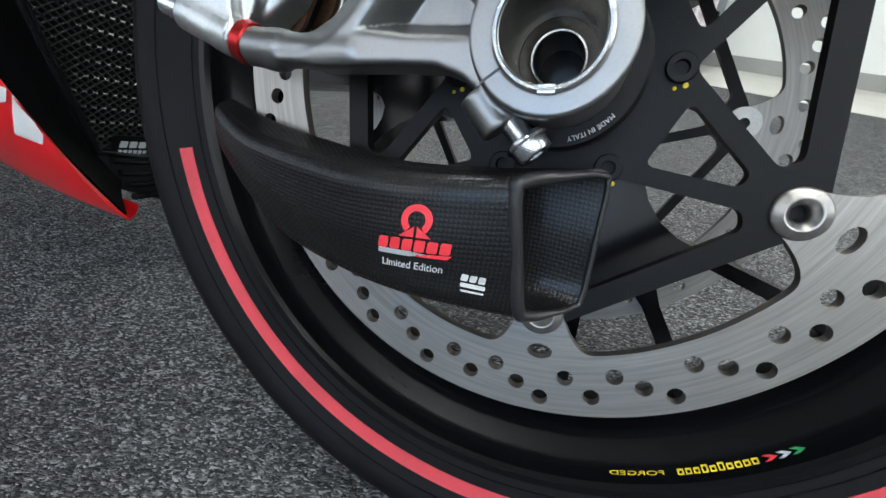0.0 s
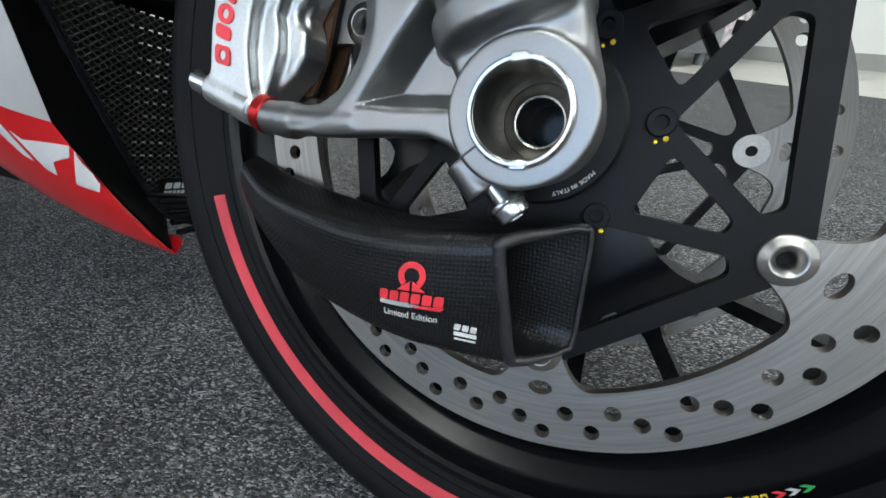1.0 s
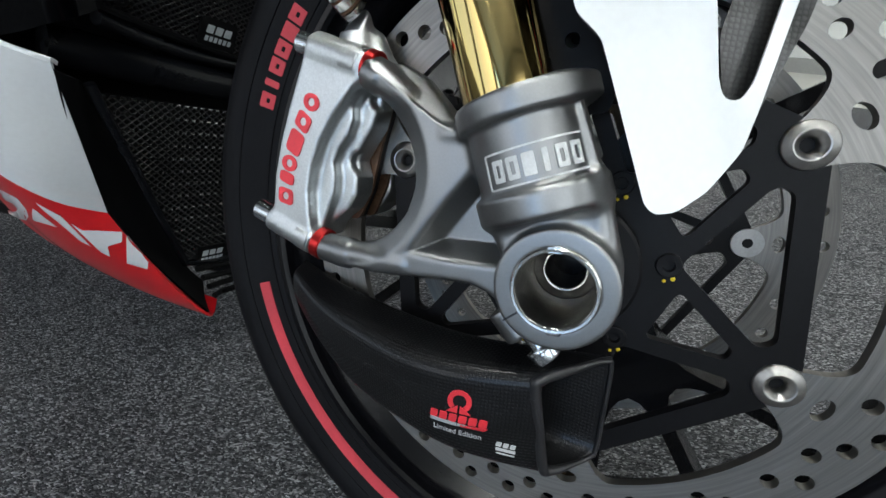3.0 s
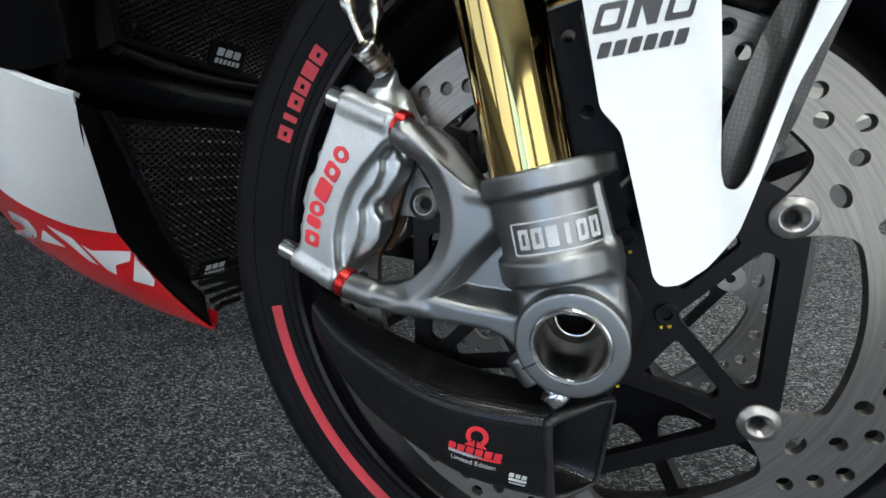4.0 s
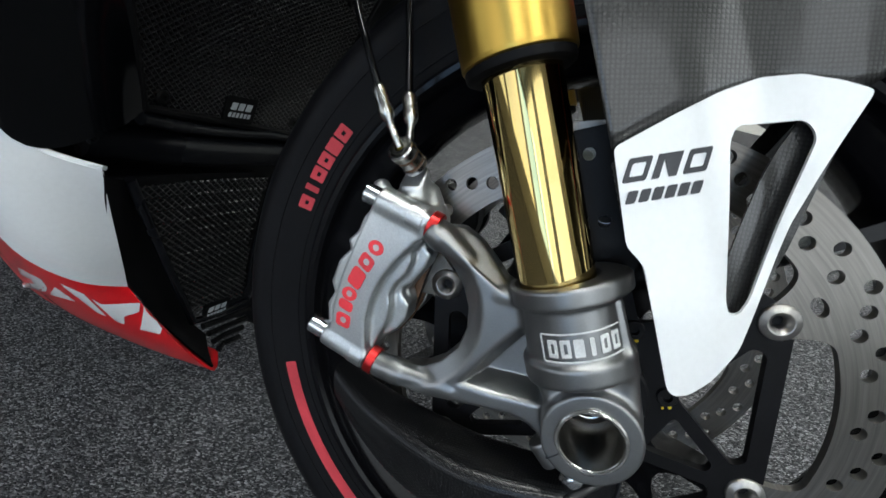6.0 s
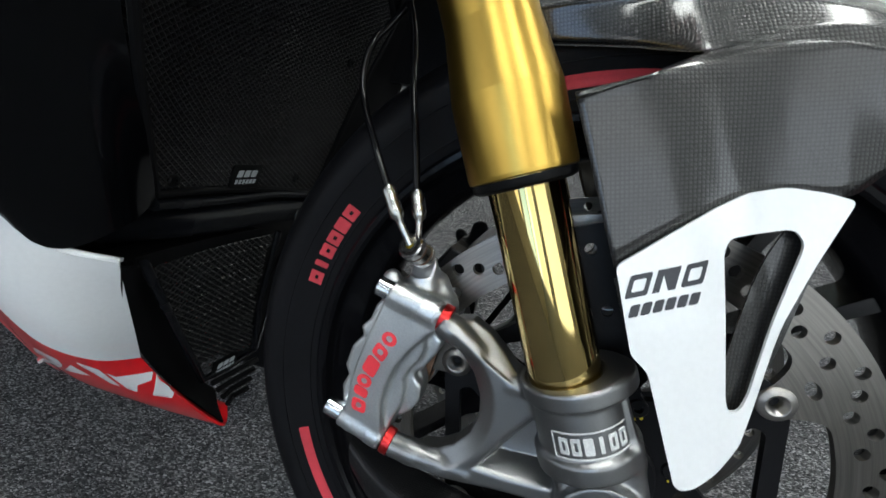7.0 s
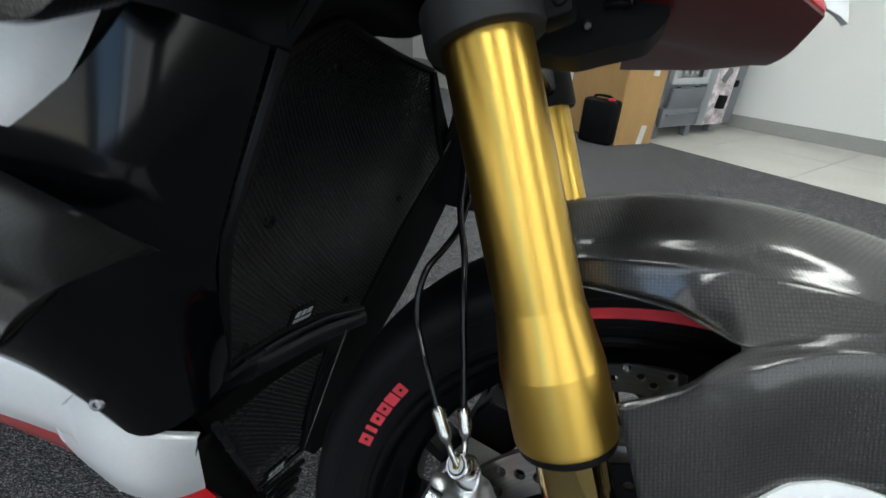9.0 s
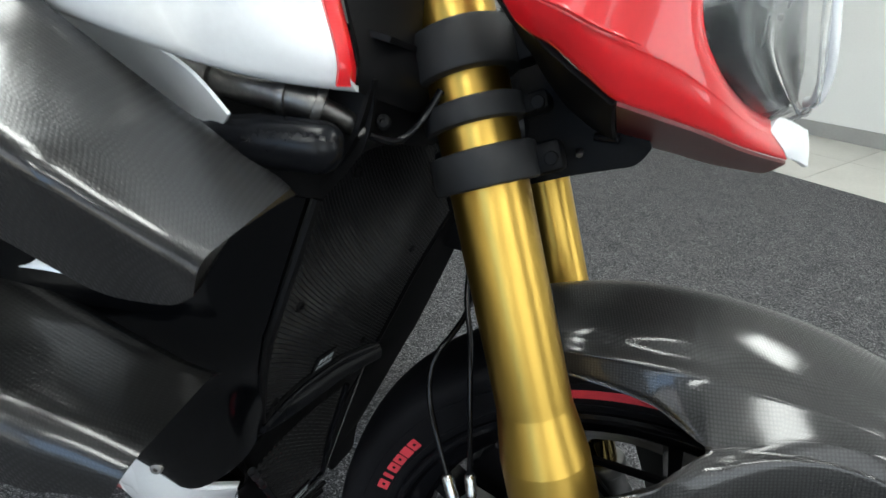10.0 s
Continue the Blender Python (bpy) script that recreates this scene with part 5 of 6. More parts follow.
        white = [(-25, 145), (-2, 164), (15, 177), (32, 187), (50, 192), (68, 192), (83, 190), (75, 162), (65, 125), (58, 78), (55, 62), (46, 46), (37, 37.5), (30, 36), (26, 39), (10, 75), (1, 95), (-3, 98.5), (-9, 103), (-17, 124)]
        wwin = rounded([(25, 157), (26.5, 164), (58, 172.5), (65.5, 166), (54, 86), (50.5, 79), (45, 79), (42, 85), (33, 125)], 5, 5)
        curved_plate(bm, rounded(white, 3, 3), [wwin], -1.4, 0.9, 3.5)
        for v in bm.verts:
            v.co = put(v.co)
        panel = part("fender_panel", bm, WHITE, shell, "white gloss panel with a slanted window", angle=50)
        if s > 0:
            def on(u, w, h):
                w = 1.22 * w - 2.0
                return V(-18 + u - 0.06 * w, side_y(-18 + u, 132 + w + 0.34 * u) - 1.4 - h, 132 + w + 0.34 * u)
            # two open frames and a solid block above a row of bars
            def frame_at(u):
                bm = bmesh.new()
                plate(bm, rounded([(u, 0), (u + 10, 0), (u + 11.4, 9), (u + 1.4, 9)], 1.2, 3), [rounded([(u + 2.6, 2.1), (u + 8.2, 2.1), (u + 8.9, 6.9), (u + 3.3, 6.9)], 0.8, 3)], -0.4, 0.35, put=lambda x, y, z: on(x, z, y), fine=3)
                return bm
            part("panel_mark", frame_at(0), BLACKPRINT, panel, "dark printed mark on the white panel")
            part("panel_mark", frame_at(25), BLACKPRINT, panel)
            marks("panel_mark", [[(12.2, 0), (15.4, 0), (16.8, 9), (13.6, 9)], [(19.4, 0), (22.6, 0), (24.0, 9), (16.8, 9), (16.4, 6.6)]], on, BLACKPRINT, panel)
            marks("panel_mark", [bar(3 + 5.4 * k, -8.0, 7.2 + 5.4 * k, -3.2, 0.15, 0.8) for k in range(6)], on, BLACKPRINT, panel)
    # stay between the fork and the fender
    bm = bmesh.new()
    plate(bm, rounded([(-52, 150), (-24, 161), (12, 120), (6, 76), (-20, 70), (-46, 108)], 3), [circle(-33, 142, 3.6), circle(-16, 106.5, 3.6)], -12, -9)
    part("fender_stay", bm, ANOD, shell)
    # inner wing seen through the window
    bm = bmesh.new()
    plate(bm, rounded([(55, 166), (51, 156), (47, 141), (43, 121), (40, 102), (46, 78), (57, 70), (70, 110), (82, 186), (60, 178)], 4, 3), (), 0, 1.6, put=lambda x, y, z: V(x, side_y(x, z) + 5 + y, z), fine=8)
    planar_uv(bm, Vector((1, 0, 0)), Vector((0, 0, 1)))
    part("inner_wing", bm, CARBON, shell)


fender()


# ---- radiators with mesh guards ----
def rad_x(y, z):
    return -368 + 0.30 * (z - 131) + 13 * ((y - 93) / 96) ** 2


def oil_x(y, z):
    return -401 + 0.185 * (z + 93) + 8 * ((y - 100) / 96) ** 2


def inside(poly, y, z):
    hit = False
    for (a, b), (c, d) in zip(poly, poly[1:] + poly[:1]):
        if (b > z) != (d > z) and y < a + (z - b) / (d - b) * (c - a):
            hit = not hit
    return hit


def guard(parent, poly, fx, pitch, rise, wire, nodes=0):
    """Expanded-metal guard: slanting zigzag wires over the surface, one mesh."""
    ys, zs = [p[0] for p in poly], [p[1] for p in poly]
    verts, faces = [], []

    def wire_at(pts):
        for (y0, z0), (y1, z1) in zip(pts, pts[1:]):
            if not (inside(poly, y0, z0) and inside(poly, y1, z1)):
                continue
            p, q = Vector((fx(y0, z0), y0, z0)), Vector((fx(y1, z1), y1, z1))
            d = (q - p).normalized()
            n1 = Vector((1, 0, -0.25)).normalized()
            s = d.cross(n1) * wire
            k = len(verts)
            for base in (p, q):
                for off in (s, n1 * wire * 0.9, -s, n1 * -wire * 0.9):
                    verts.append((base + off) / 1000)
            for i in range(4):
                j = (i + 1) % 4
                faces.append((k + i, k + j, k + 4 + j, k + 4 + i))
    cols = int((max(ys) - min(ys)) / pitch)
    rows_ = int((max(zs) - min(zs)) / rise)
    for j in range(rows_ + 1):
        z = min(zs) + j * rise
        for sgn in (-1, 1):
            pts = []
            for i in range(2 * cols + 1):
                y = min(ys) + i * pitch / 2
                pts.append((y, z + sgn * rise * (0.5 if i % 2 else 0.02)))
            wire_at(pts)
    me = bpy.data.meshes.new("guard_mesh")
    me.from_pydata(verts, [], faces)
    me.materials.append(GUARD)
    ob = new("guard_mesh", me)
    ob.parent = parent
    # small steel bars imitate glints on the mesh, spaced by the row step
    if nodes:
        bm = bmesh.new()
        for j in range(0, rows_ + 1, nodes):
            for i in range(2 * cols + 1):
                if i % 2 == 0:
                    y, z = min(ys) + i * pitch / 2, min(zs) + j * rise
                    if inside(poly, y, z) and inside(poly, y + 2, z):
                        box(bm, Matrix.Translation(V(fx(y, z) + 0.9, y, z)), 0.0012, 0.0042, 0.0011)
        tagged(part("guard_glint", bm, STEEL, parent, smooth=False), "bright steel bars added as glints on the guard", "", "", "stuff")
    return tagged(ob, "black expanded metal stone guard", "", "", "stuff")


def badge(parent, fx, y, z, w, h):
    put = lambda u, v, d: V(fx(y + u, z + v) + 1.5 + d, y + u, z + v)
    bm = bmesh.new()
    plate(bm, rounded([(-w / 2, -h / 2), (w / 2, -h / 2), (w / 2, h / 2), (-w / 2, h / 2)], 4), (), 0, 2.4, put=lambda x, d, v: put(x, v, d))
    b = part("guard_badge", bm, PLASTIC, parent, "small black badge with white marks")
    marks("badge_mark", [bar(-w * 0.34 + k * w * 0.24, -h * 0.02, -w * 0.34 + k * w * 0.24 + w * 0.19, h * 0.26, 0.2, 0.8) for k in range(3)] + [bar(-w * 0.36 + k * w * 0.125, -h * 0.3, -w * 0.36 + k * w * 0.125 + w * 0.09, -h * 0.12, 0.2, 0.5) for k in range(6)], put, GREYPRINT, b, "", 2.2, 2.8)


def screw(parent, p, axis, r=5.0, m=PLASTIC):
    bm = bmesh.new()
    lathe(bm, p, axis, [(r, 0), (r, 1.5), (r * 0.75, 2.8), (r * 0.4, 2.9), (r * 0.34, 1.2)], 20)
    part("screw", bm, m, parent)


def radiators():
    up = [(-86, 365), (-92, 262), (-66, 209), (-44, 170), (-20, 124), (58, 121), (125, 118), (203, 112), (217, 228), (236, 320), (160, 408), (-14, 404)]
    bm = bmesh.new()
    core = [(-86, 365), (-92, 262), (-66, 209), (-44, 170), (-20, 110), (58, 108), (125, 106), (245, 100), (262, 228), (280, 330), (200, 415), (-14, 415)]
    plate(bm, fill(core, 20), (), -22, -60, put=lambda x, d, v: V(rad_x(x, v) + d, x, v))
    rad = part("radiator", bm, FINS, BIKE, "black radiator core behind a mesh guard")
    bm = bmesh.new()
    for k in range(44):
        z = 122 + 6.4 * k
        row = [y for y in range(-95, 240, 6) if inside(up, y, z)]
        for s0, s1 in zip(row, row[1:]):
            a, b = V(rad_x(s0, z) - 21.5, s0, z), V(rad_x(s1, z) - 21.5, s1, z)
            vs = [bm.verts.new(p + V(0, 0, d) + V(e, 0, 0)) for p in (a, b) for d, e in ((-1, 0), (1, 0), (1, 3), (-1, 3))]
            for i in range(4):
                bm.faces.new((vs[i], vs[(i + 1) % 4], vs[4 + (i + 1) % 4], vs[4 + i]))
    tagged(part("fin_pack", bm, ANOD, rad), "dark cooling fins", "", "", "stuff")
    guard(rad, up, rad_x, 7.6, 5.0, 1.0)
    badge(rad, rad_x, 91, 133, 40, 25)
    for y, z in ((-3, 134), (168, 130), (-29, 260), (191, 267), (2, 375)):
        screw(rad, V(rad_x(y, z) + 1, y, z), Vector((1, 0, -0.25)), 5.5)
    # frame round the guard
    bm = bmesh.new()
    ring = fill(up, 12)
    sweep(bm, [V(rad_x(y, z) + 1, y, z) for y, z in ring + ring[:1]], 3.6, 8)
    part("guard_edge", bm, PLASTIC, rad)
    bm = bmesh.new()
    sweep(bm, [V(rad_x(y, z) + 3, y, z) for y, z in ((-22, 116), (20, 112), (60, 110), (100, 110), (140, 112), (204, 108))], 5, 10)
    part("guard_frame", bm, SATIN, rad)
    low = [(-26, 66), (76, -98), (150, -92), (140, -10), (148, 66)]
    bm = bmesh.new()
    plate(bm, fill(low, 20), (), -20, -55, put=lambda x, d, v: V(oil_x(x, v) + d, x, v))
    oil = part("oil_cooler", bm, FINS, BIKE, "black oil cooler behind a mesh guard")
    guard(oil, low, oil_x, 8.6, 6.2, 0.8, 2)
    badge(oil, oil_x, 105, -95, 38, 22)
    bm = bmesh.new()
    sweep(bm, [V(oil_x(y, z) + 2, y, z) for y, z in ((-28, 70), (20, -8), (74, -100), (112, -104), (154, -98), (146, -30), (152, 66))], 4, 10)
    part("guard_frame", bm, SATIN, oil)


radiators()


# ---- fairings ----
def rows_of(*rows):
    return [[V(*p) for p in r] for r in rows]


def sheet(name, rows, material, label, parent=None, nu=6, nv=6, thick=3.0, angle=50):
    bm = bmesh.new()
    loft(bm, rows, nu, nv, thick)
    tree = BVHTree.FromBMesh(bm)
    return part(name, bm, material, parent or BIKE, label, angle=angle), tree


def capped(rows):
    """Closes the front of an open shell with two shrinking rows."""
    c = sum(rows[0], Vector()) / len(rows[0])
    back = (rows[1][0] - rows[0][0]) * 0.12
    return [[c + (p - c) * f + back for p in rows[0]] for f in (0.15, 0.7)] + [[c + (p - c) * 0.97 + back * 0.15 for p in rows[0]]] + rows


def fairings():
    # stations from the front edge back; each from the upper edge down
    top = [(-343, -56, 79), (-366, -82, 90), (-380, -98, 114), (-393, -110, 133), (-412, -123, 147), (-520, -175, 200)]
    rw = [(-396, 0, -36), (-402, -34, -24), (-416, -62, 0), (-424, -82, 37), (-437, -102, 78), (-540, -175, 140)]
    bot = [(-381, 87, -162), (-445, 62, -142), (-488, 32, -110), (-490, -15, -62), (-480, -70, 25), (-560, -130, 90)]
    white, red = [], []
    for k, (t, m, b) in enumerate(zip(top, rw, bot)):
        t, m, b = Vector(t), Vector(m), Vector(b)
        o = Vector((2, -7, 2)) * min(1, k) * (1 if k < 3 else 0.75)
        white.append([v / 1000 for v in (t + Vector((-3, 6, 2)), t, t * 0.66 + m * 0.34 + o + Vector((0, -1, 4)), t * 0.32 + m * 0.68 + o, m)])
        q = Vector((2, -4, -5)) if k < 2 else Vector((0, -4, -8)) if k < 3 else Vector((0, -2, -2))
        red.append([v / 1000 for v in (m, m * 0.66 + b * 0.34 + q * 0.8, m * 0.33 + b * 0.67 + q, b, b + Vector((-20, 26, 6)))])
    bell, _ = sheet("belly_fairing", white, WHITE, "white gloss lower fairing")
    low, tree = sheet("lower_fairing", red, RED, "red gloss lower fairing edge with white letter shapes")

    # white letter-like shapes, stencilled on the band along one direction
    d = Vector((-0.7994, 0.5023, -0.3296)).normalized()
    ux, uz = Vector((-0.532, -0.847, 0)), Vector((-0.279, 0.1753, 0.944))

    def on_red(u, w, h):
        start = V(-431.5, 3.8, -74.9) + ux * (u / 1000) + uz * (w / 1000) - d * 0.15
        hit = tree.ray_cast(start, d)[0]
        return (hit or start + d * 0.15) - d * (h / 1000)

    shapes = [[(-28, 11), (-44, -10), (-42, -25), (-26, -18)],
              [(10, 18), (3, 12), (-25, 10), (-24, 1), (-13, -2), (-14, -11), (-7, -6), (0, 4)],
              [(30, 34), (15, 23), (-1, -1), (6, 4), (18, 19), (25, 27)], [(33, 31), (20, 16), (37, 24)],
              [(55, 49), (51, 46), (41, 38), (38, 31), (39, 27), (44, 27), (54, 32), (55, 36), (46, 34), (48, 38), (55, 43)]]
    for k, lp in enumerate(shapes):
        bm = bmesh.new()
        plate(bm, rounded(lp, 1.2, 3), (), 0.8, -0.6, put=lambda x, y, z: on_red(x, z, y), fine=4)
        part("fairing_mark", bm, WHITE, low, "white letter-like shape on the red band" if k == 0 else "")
    # raised front section of the white fairing, ending in a rounded seam
    front = []
    for k, h in enumerate((0.2, 1.0, 1.8, 2.6)):
        out = Vector((0.35, -0.88, 0.32)) * (h / 1000)
        front.append([p + out + V(d * (k == 3), 0, 0) for p, d in zip(white[k][1:], (4, -11, -15, 0))])
    front.append([p + V(-3.2, 0.8, -0.6) for p in front[-1]])
    front.append([p + V(-1.6, 3.4, -1.2) for p in front[-1]])
    sheet("front_fairing", front, WHITE, "white gloss fairing section ahead of a rounded seam", thick=2, nu=5)
    # inner black panel between the fairing's edge and the coolers
    inner = rows_of(
        [(-346, -54, 76), (-365, -40, 44), (-383, -20, 4), (-398, 2, -34), (-402, 42, -95), (-384, 86, -158)],
        [(-350, -40, 72), (-368, -26, 42), (-386, -2, 2), (-398, 24, -36), (-406, 60, -95), (-398, 92, -145)],
        [(-372, -24, 68), (-380, -6, 38), (-390, 20, 0), (-402, 44, -38), (-410, 74, -98), (-410, 100, -130)])
    sheet("inner_fairing", inner, PLASTIC, "black plastic inner fairing", nu=5, nv=5, thick=2.5)
    for k in range(4):
        bm = bmesh.new()
        z = -108 - 11 * k
        sweep(bm, [V(-396 + 3 * k, 84 + 5 * k, z), V(-394, 112, z - 1), V(-388, 148 - 5 * k, z + 2)], 3.6, 8)
        part("vent_slat", bm, PLASTIC, bell)
    bm = bmesh.new()
    sweep(bm, [V(-352, 166, 92), V(-372, 164, 10), V(-396, 158, -96)], 1.6, 10)
    part("cooler_pipe", bm, STEEL, BIKE, "thin bright pipe beside the oil cooler")
    # black side panel above the white fairing
    side = rows_of(
        [(-352, -22, 122), (-328, -48, 172), (-312, -68, 210), (-286, -92, 262), (-256, -92, 366)],
        [(-346, -50, 106), (-330, -84, 172), (-322, -104, 215), (-308, -128, 270), (-282, -128, 370)],
        [(-368, -82, 92), (-366, -124, 172), (-362, -140, 220), (-352, -150, 280), (-332, -153, 370)],
        [(-398, -106, 134), (-420, -150, 185), (-424, -176, 230), (-420, -186, 290), (-410, -186, 370)],
        [(-460, -138, 170), (-470, -180, 200), (-480, -202, 240), (-480, -206, 300), (-480, -206, 370)],
        [(-700, -228, 192), (-700, -232, 220), (-700, -236, 260), (-700, -240, 310), (-700, -240, 370)])
    sp, _ = sheet("side_panel", side, SIDEBLK, "satin black side panel")
    screw(sp, V(-370.5, -108.5, 130.5), Vector((0.5, -0.85, 0.2)), 4.8, DULL)
    # cross frame between the radiators, dark engine filler behind, and the far side's inner panel
    bm = bmesh.new()
    sweep(bm, spline(rows_of([(-392, -36, 96), (-382, 20, 92), (-380, 80, 90), (-378, 140, 90), (-364, 215, 92)])[0], 5), 15, 14)
    part("cross_frame", bm, SATIN, BIKE, "black plastic frame between the two coolers")
    # plain engine filler; its unseen length back is added to cast shade
    bm = bmesh.new()
    plate(bm, rounded([(-60, 420), (-60, 60), (40, -60), (80, -92), (226, -100), (240, -188), (310, -188), (350, 60), (350, 110), (300, 140), (300, 420)], 14, 4), (), -860, 0, put=lambda x, y, z: V(-440 + y, x, z))
    part("engine_shade_block", bm, PLASTIC, BIKE, "dark block for the engine behind the coolers, lengthened to cast shade")
    far_in = rows_of(
        [(-404, 152, -95), (-385, 160, 0), (-362, 208, 90), (-350, 212, 130), (-317, 222, 228), (-288, 240, 306), (-270, 240, 410)],
        [(-398, 190, -80), (-380, 220, 0), (-350, 240, 90), (-336, 246, 130), (-306, 252, 228), (-284, 262, 306), (-264, 262, 410)],
        [(-392, 240, -60), (-372, 258, 0), (-340, 272, 90), (-325, 276, 130), (-296, 282, 222), (-282, 284, 275), (-262, 284, 410)])
    sheet("inner_fairing", far_in, PLASTIC, "black plastic inner fairing", nu=4, nv=5)
    bm = bmesh.new()
    plate(bm, rounded([(-300, 262), (-232, 258), (-215, 300), (-200, 420), (-280, 420)], 8, 3), (), 262, 290)
    part("air_duct", bm, PLASTIC, BIKE, "black air duct beside the radiator")
    bm = bmesh.new()
    sweep(bm, spline(rows_of([(-318, 226, 236), (-296, 236, 290), (-276, 244, 345)])[0], 4), 2.0, 8)
    part("guard_strip", bm, HOSE, BIKE)


fairings()


# ---- upper works ----
def clamp(y, z0, z1, r, name, label):
    bm = bmesh.new()
    lathe_fork(bm, y, [(25.2, z0), (r - 2.4, z0), (r - 0.6, z0 + 0.8), (r, z0 + 2.6), (r, z1 - 2.6), (r - 0.6, z1 - 0.8), (r - 2.4, z1), (25.2, z1)], 56, closed=True)
    c = part(name, bm, CLAMP, BIKE, label)
    bm = bmesh.new()
    zc = (z0 + z1) / 2
    at = on_fork(zc, y) + Vector((UP.z, 0, -UP.x)) * (r / 1000)
    box(bm, Matrix.Translation(at + Vector((0.004, 0.008, 0))) @ pose(0, 0, 0, 0, -22, 0), 0.02, 0.022, (z1 - z0) * 0.9 / 1000, 0.004, 2)
    rod(bm, at + Vector((0.008, -0.006, 0)), at + Vector((0.008, 0.01, 0)), 4, 4, 16, 0.5)
    part("clamp_ear", bm, PLASTIC, c)
    return c


def upper():
    bm = bmesh.new()
    lathe_fork(bm, LFT, [(25.4, 381), (30.5, 381), (32, 383), (32, 470), (25.4, 470)], 48, closed=True)
    part("fork_clamp", bm, PLASTIC, BIKE, "black clamp on the far fork tube")
    for y in (RGT,):
        clamp(y, 385, 406, 33, "fork_clamp", "black lower fork clamp")
        clamp(y, 419, 432, 31.5, "fork_clamp", "black fork clamp ring")
        clamp(y, 445, 470, 33, "handlebar_clamp", "black handlebar clamp")
    bm = bmesh.new()
    box(bm, Matrix.Translation(V(-178, MID, 398)) @ pose(0, 0, 0, 0, -22, 0), 0.06, 0.19, 0.03, 0.008)
    box(bm, Matrix.Translation(V(-200, MID, 450)) @ pose(0, 0, 0, 0, -22, 0), 0.07, 0.12, 0.10, 0.012)
    part("triple_clamp", bm, SATIN, BIKE, "black triple clamp between the fork tubes")
    # bracket and loom behind the nose
    bm = bmesh.new()
    plate(bm, rounded([(-185, 500), (-150, 482), (-128, 462), (-96, 446), (-70, 424), (-78, 410), (-104, 402), (-122, 396), (-150, 398), (-176, 420), (-200, 470)], 5, 3), (), 22, 64)
    part("nose_bracket", bm, PLASTIC, BIKE, "black bracket under the nose")
    for p, q, r, m in (((-118, 40, 420), (-108, 30, 416), 5, PLASTIC), ((-112, 60, 424), (-92, 30, 428), 4, PLASTIC), ((-116, 18, 415), (-115, 12, 412), 2.6, DULL), ((-108, 16, 425), (-92, 10, 425), 3.0, SATIN)):
        bm = bmesh.new()
        rod(bm, V(*p), V(*q), r, r, 6 if m is DULL else 16, 0.6)
        part("loom_plug", bm, m, BIKE)
    # black inner duct that closes the nose above the bracket
    sheet("nose_duct", rows_of([(-158, -96, 480), (-150, -40, 470), (-146, 20, 470)], [(-126, -90, 455), (-124, -40, 442), (-120, 20, 440)], [(-97, -74, 438), (-96, -36, 430), (-94, 20, 426)]), PLASTIC, "black inner duct under the nose", nu=4, nv=4)
    # winglets: flat top, rounded outer ridge, flat side
    def wing(name, inn, ridge, lowe, r, label):
        rows = []
        for i, o, l in zip(inn, ridge, lowe):
            i, o, l = Vector(i), Vector(o), Vector(l)
            p, q = o + (i - o).normalized() * r, o + (l - o).normalized() * min(r, (l - o).length * 0.6)
            bend = [p * (1 - t) ** 2 + o * 2 * t * (1 - t) + q * t * t for t in (0, 0.14, 0.28, 0.42, 0.58, 0.72, 0.86, 1)]
            rows.append([v / 1000 for v in [i + Vector((-2, 8, -4)), i + Vector((0, 1.5, -0.5))] + [i.lerp(p, k / 6) for k in range(6)] + bend + [q.lerp(l, 0.5), l, l + Vector((-4, 6, 1)), l + Vector((-20, 34, 14))]])
        sheet(name, capped(rows), CARBON_WING, label, nu=6, nv=1, thick=0, angle=60)
    wing("winglet", [(-221, -145, 380), (-234, -141, 384), (-248, -145, 390), (-264, -153, 402), (-277, -164, 413), (-312, -196, 448), (-400, -215, 505)],
         [(-194, -213, 367), (-211, -214, 371), (-227, -217, 377), (-242, -222, 385), (-257, -228, 393), (-320, -242, 418), (-420, -252, 455)],
         [(-200, -209, 353), (-213, -206, 346), (-230, -205, 342), (-244, -208, 342), (-262, -212, 347), (-322, -226, 370), (-420, -238, 404)], 9, "satin carbon fibre winglet")
    wing("side_wing", [(-273, -142, 266), (-286, -151, 273), (-300, -157, 280), (-345, -163, 291), (-520, -185, 335)],
         [(-253, -200, 260), (-276, -210, 267), (-300, -219, 273), (-350, -233, 289), (-520, -255, 336)],
         [(-262, -203, 240), (-284, -209, 237), (-306, -215, 235), (-356, -224, 244), (-520, -240, 274)], 18, "satin carbon fibre side wing")
    edge = [(-289, -151, 378), (-297, -152, 367), (-316, -152, 343), (-341, -154, 317), (-349, -158, 311)]
    sheet("side_fairing", [[V(x + 3, y + 7, z - 1), V(x, y, z), V(x - 5, y - 5, z), V(x - 12, y - 10, z + 1), V(x - 24, y - 17, z + 2)] for x, y, z in edge], WHITE, "white fairing tip between the two wings", nu=4, nv=4, thick=2)
    # white upper fairing with a red front edge
    bots = [(-217, -107, 430), (-246, -125, 429), (-270, -144, 431), (-302, -180, 440), (-480, -230, 480)]
    tops = [(-231, -112, 468), (-250, -136, 470), (-275, -160, 478), (-310, -200, 490), (-480, -250, 540)]
    white = [[Vector(p) / 1000 for p in (Vector(b) + Vector((-2, 10, 3)), Vector(b), Vector(b) * 0.6 + Vector(t) * 0.4 + Vector((0, -5, 0)), t, Vector(t) + Vector((-31, -6, 70)))] for b, t in zip(bots, tops)]
    uf, _ = sheet("upper_fairing", white, WHITE, "white gloss upper fairing with a red front edge")
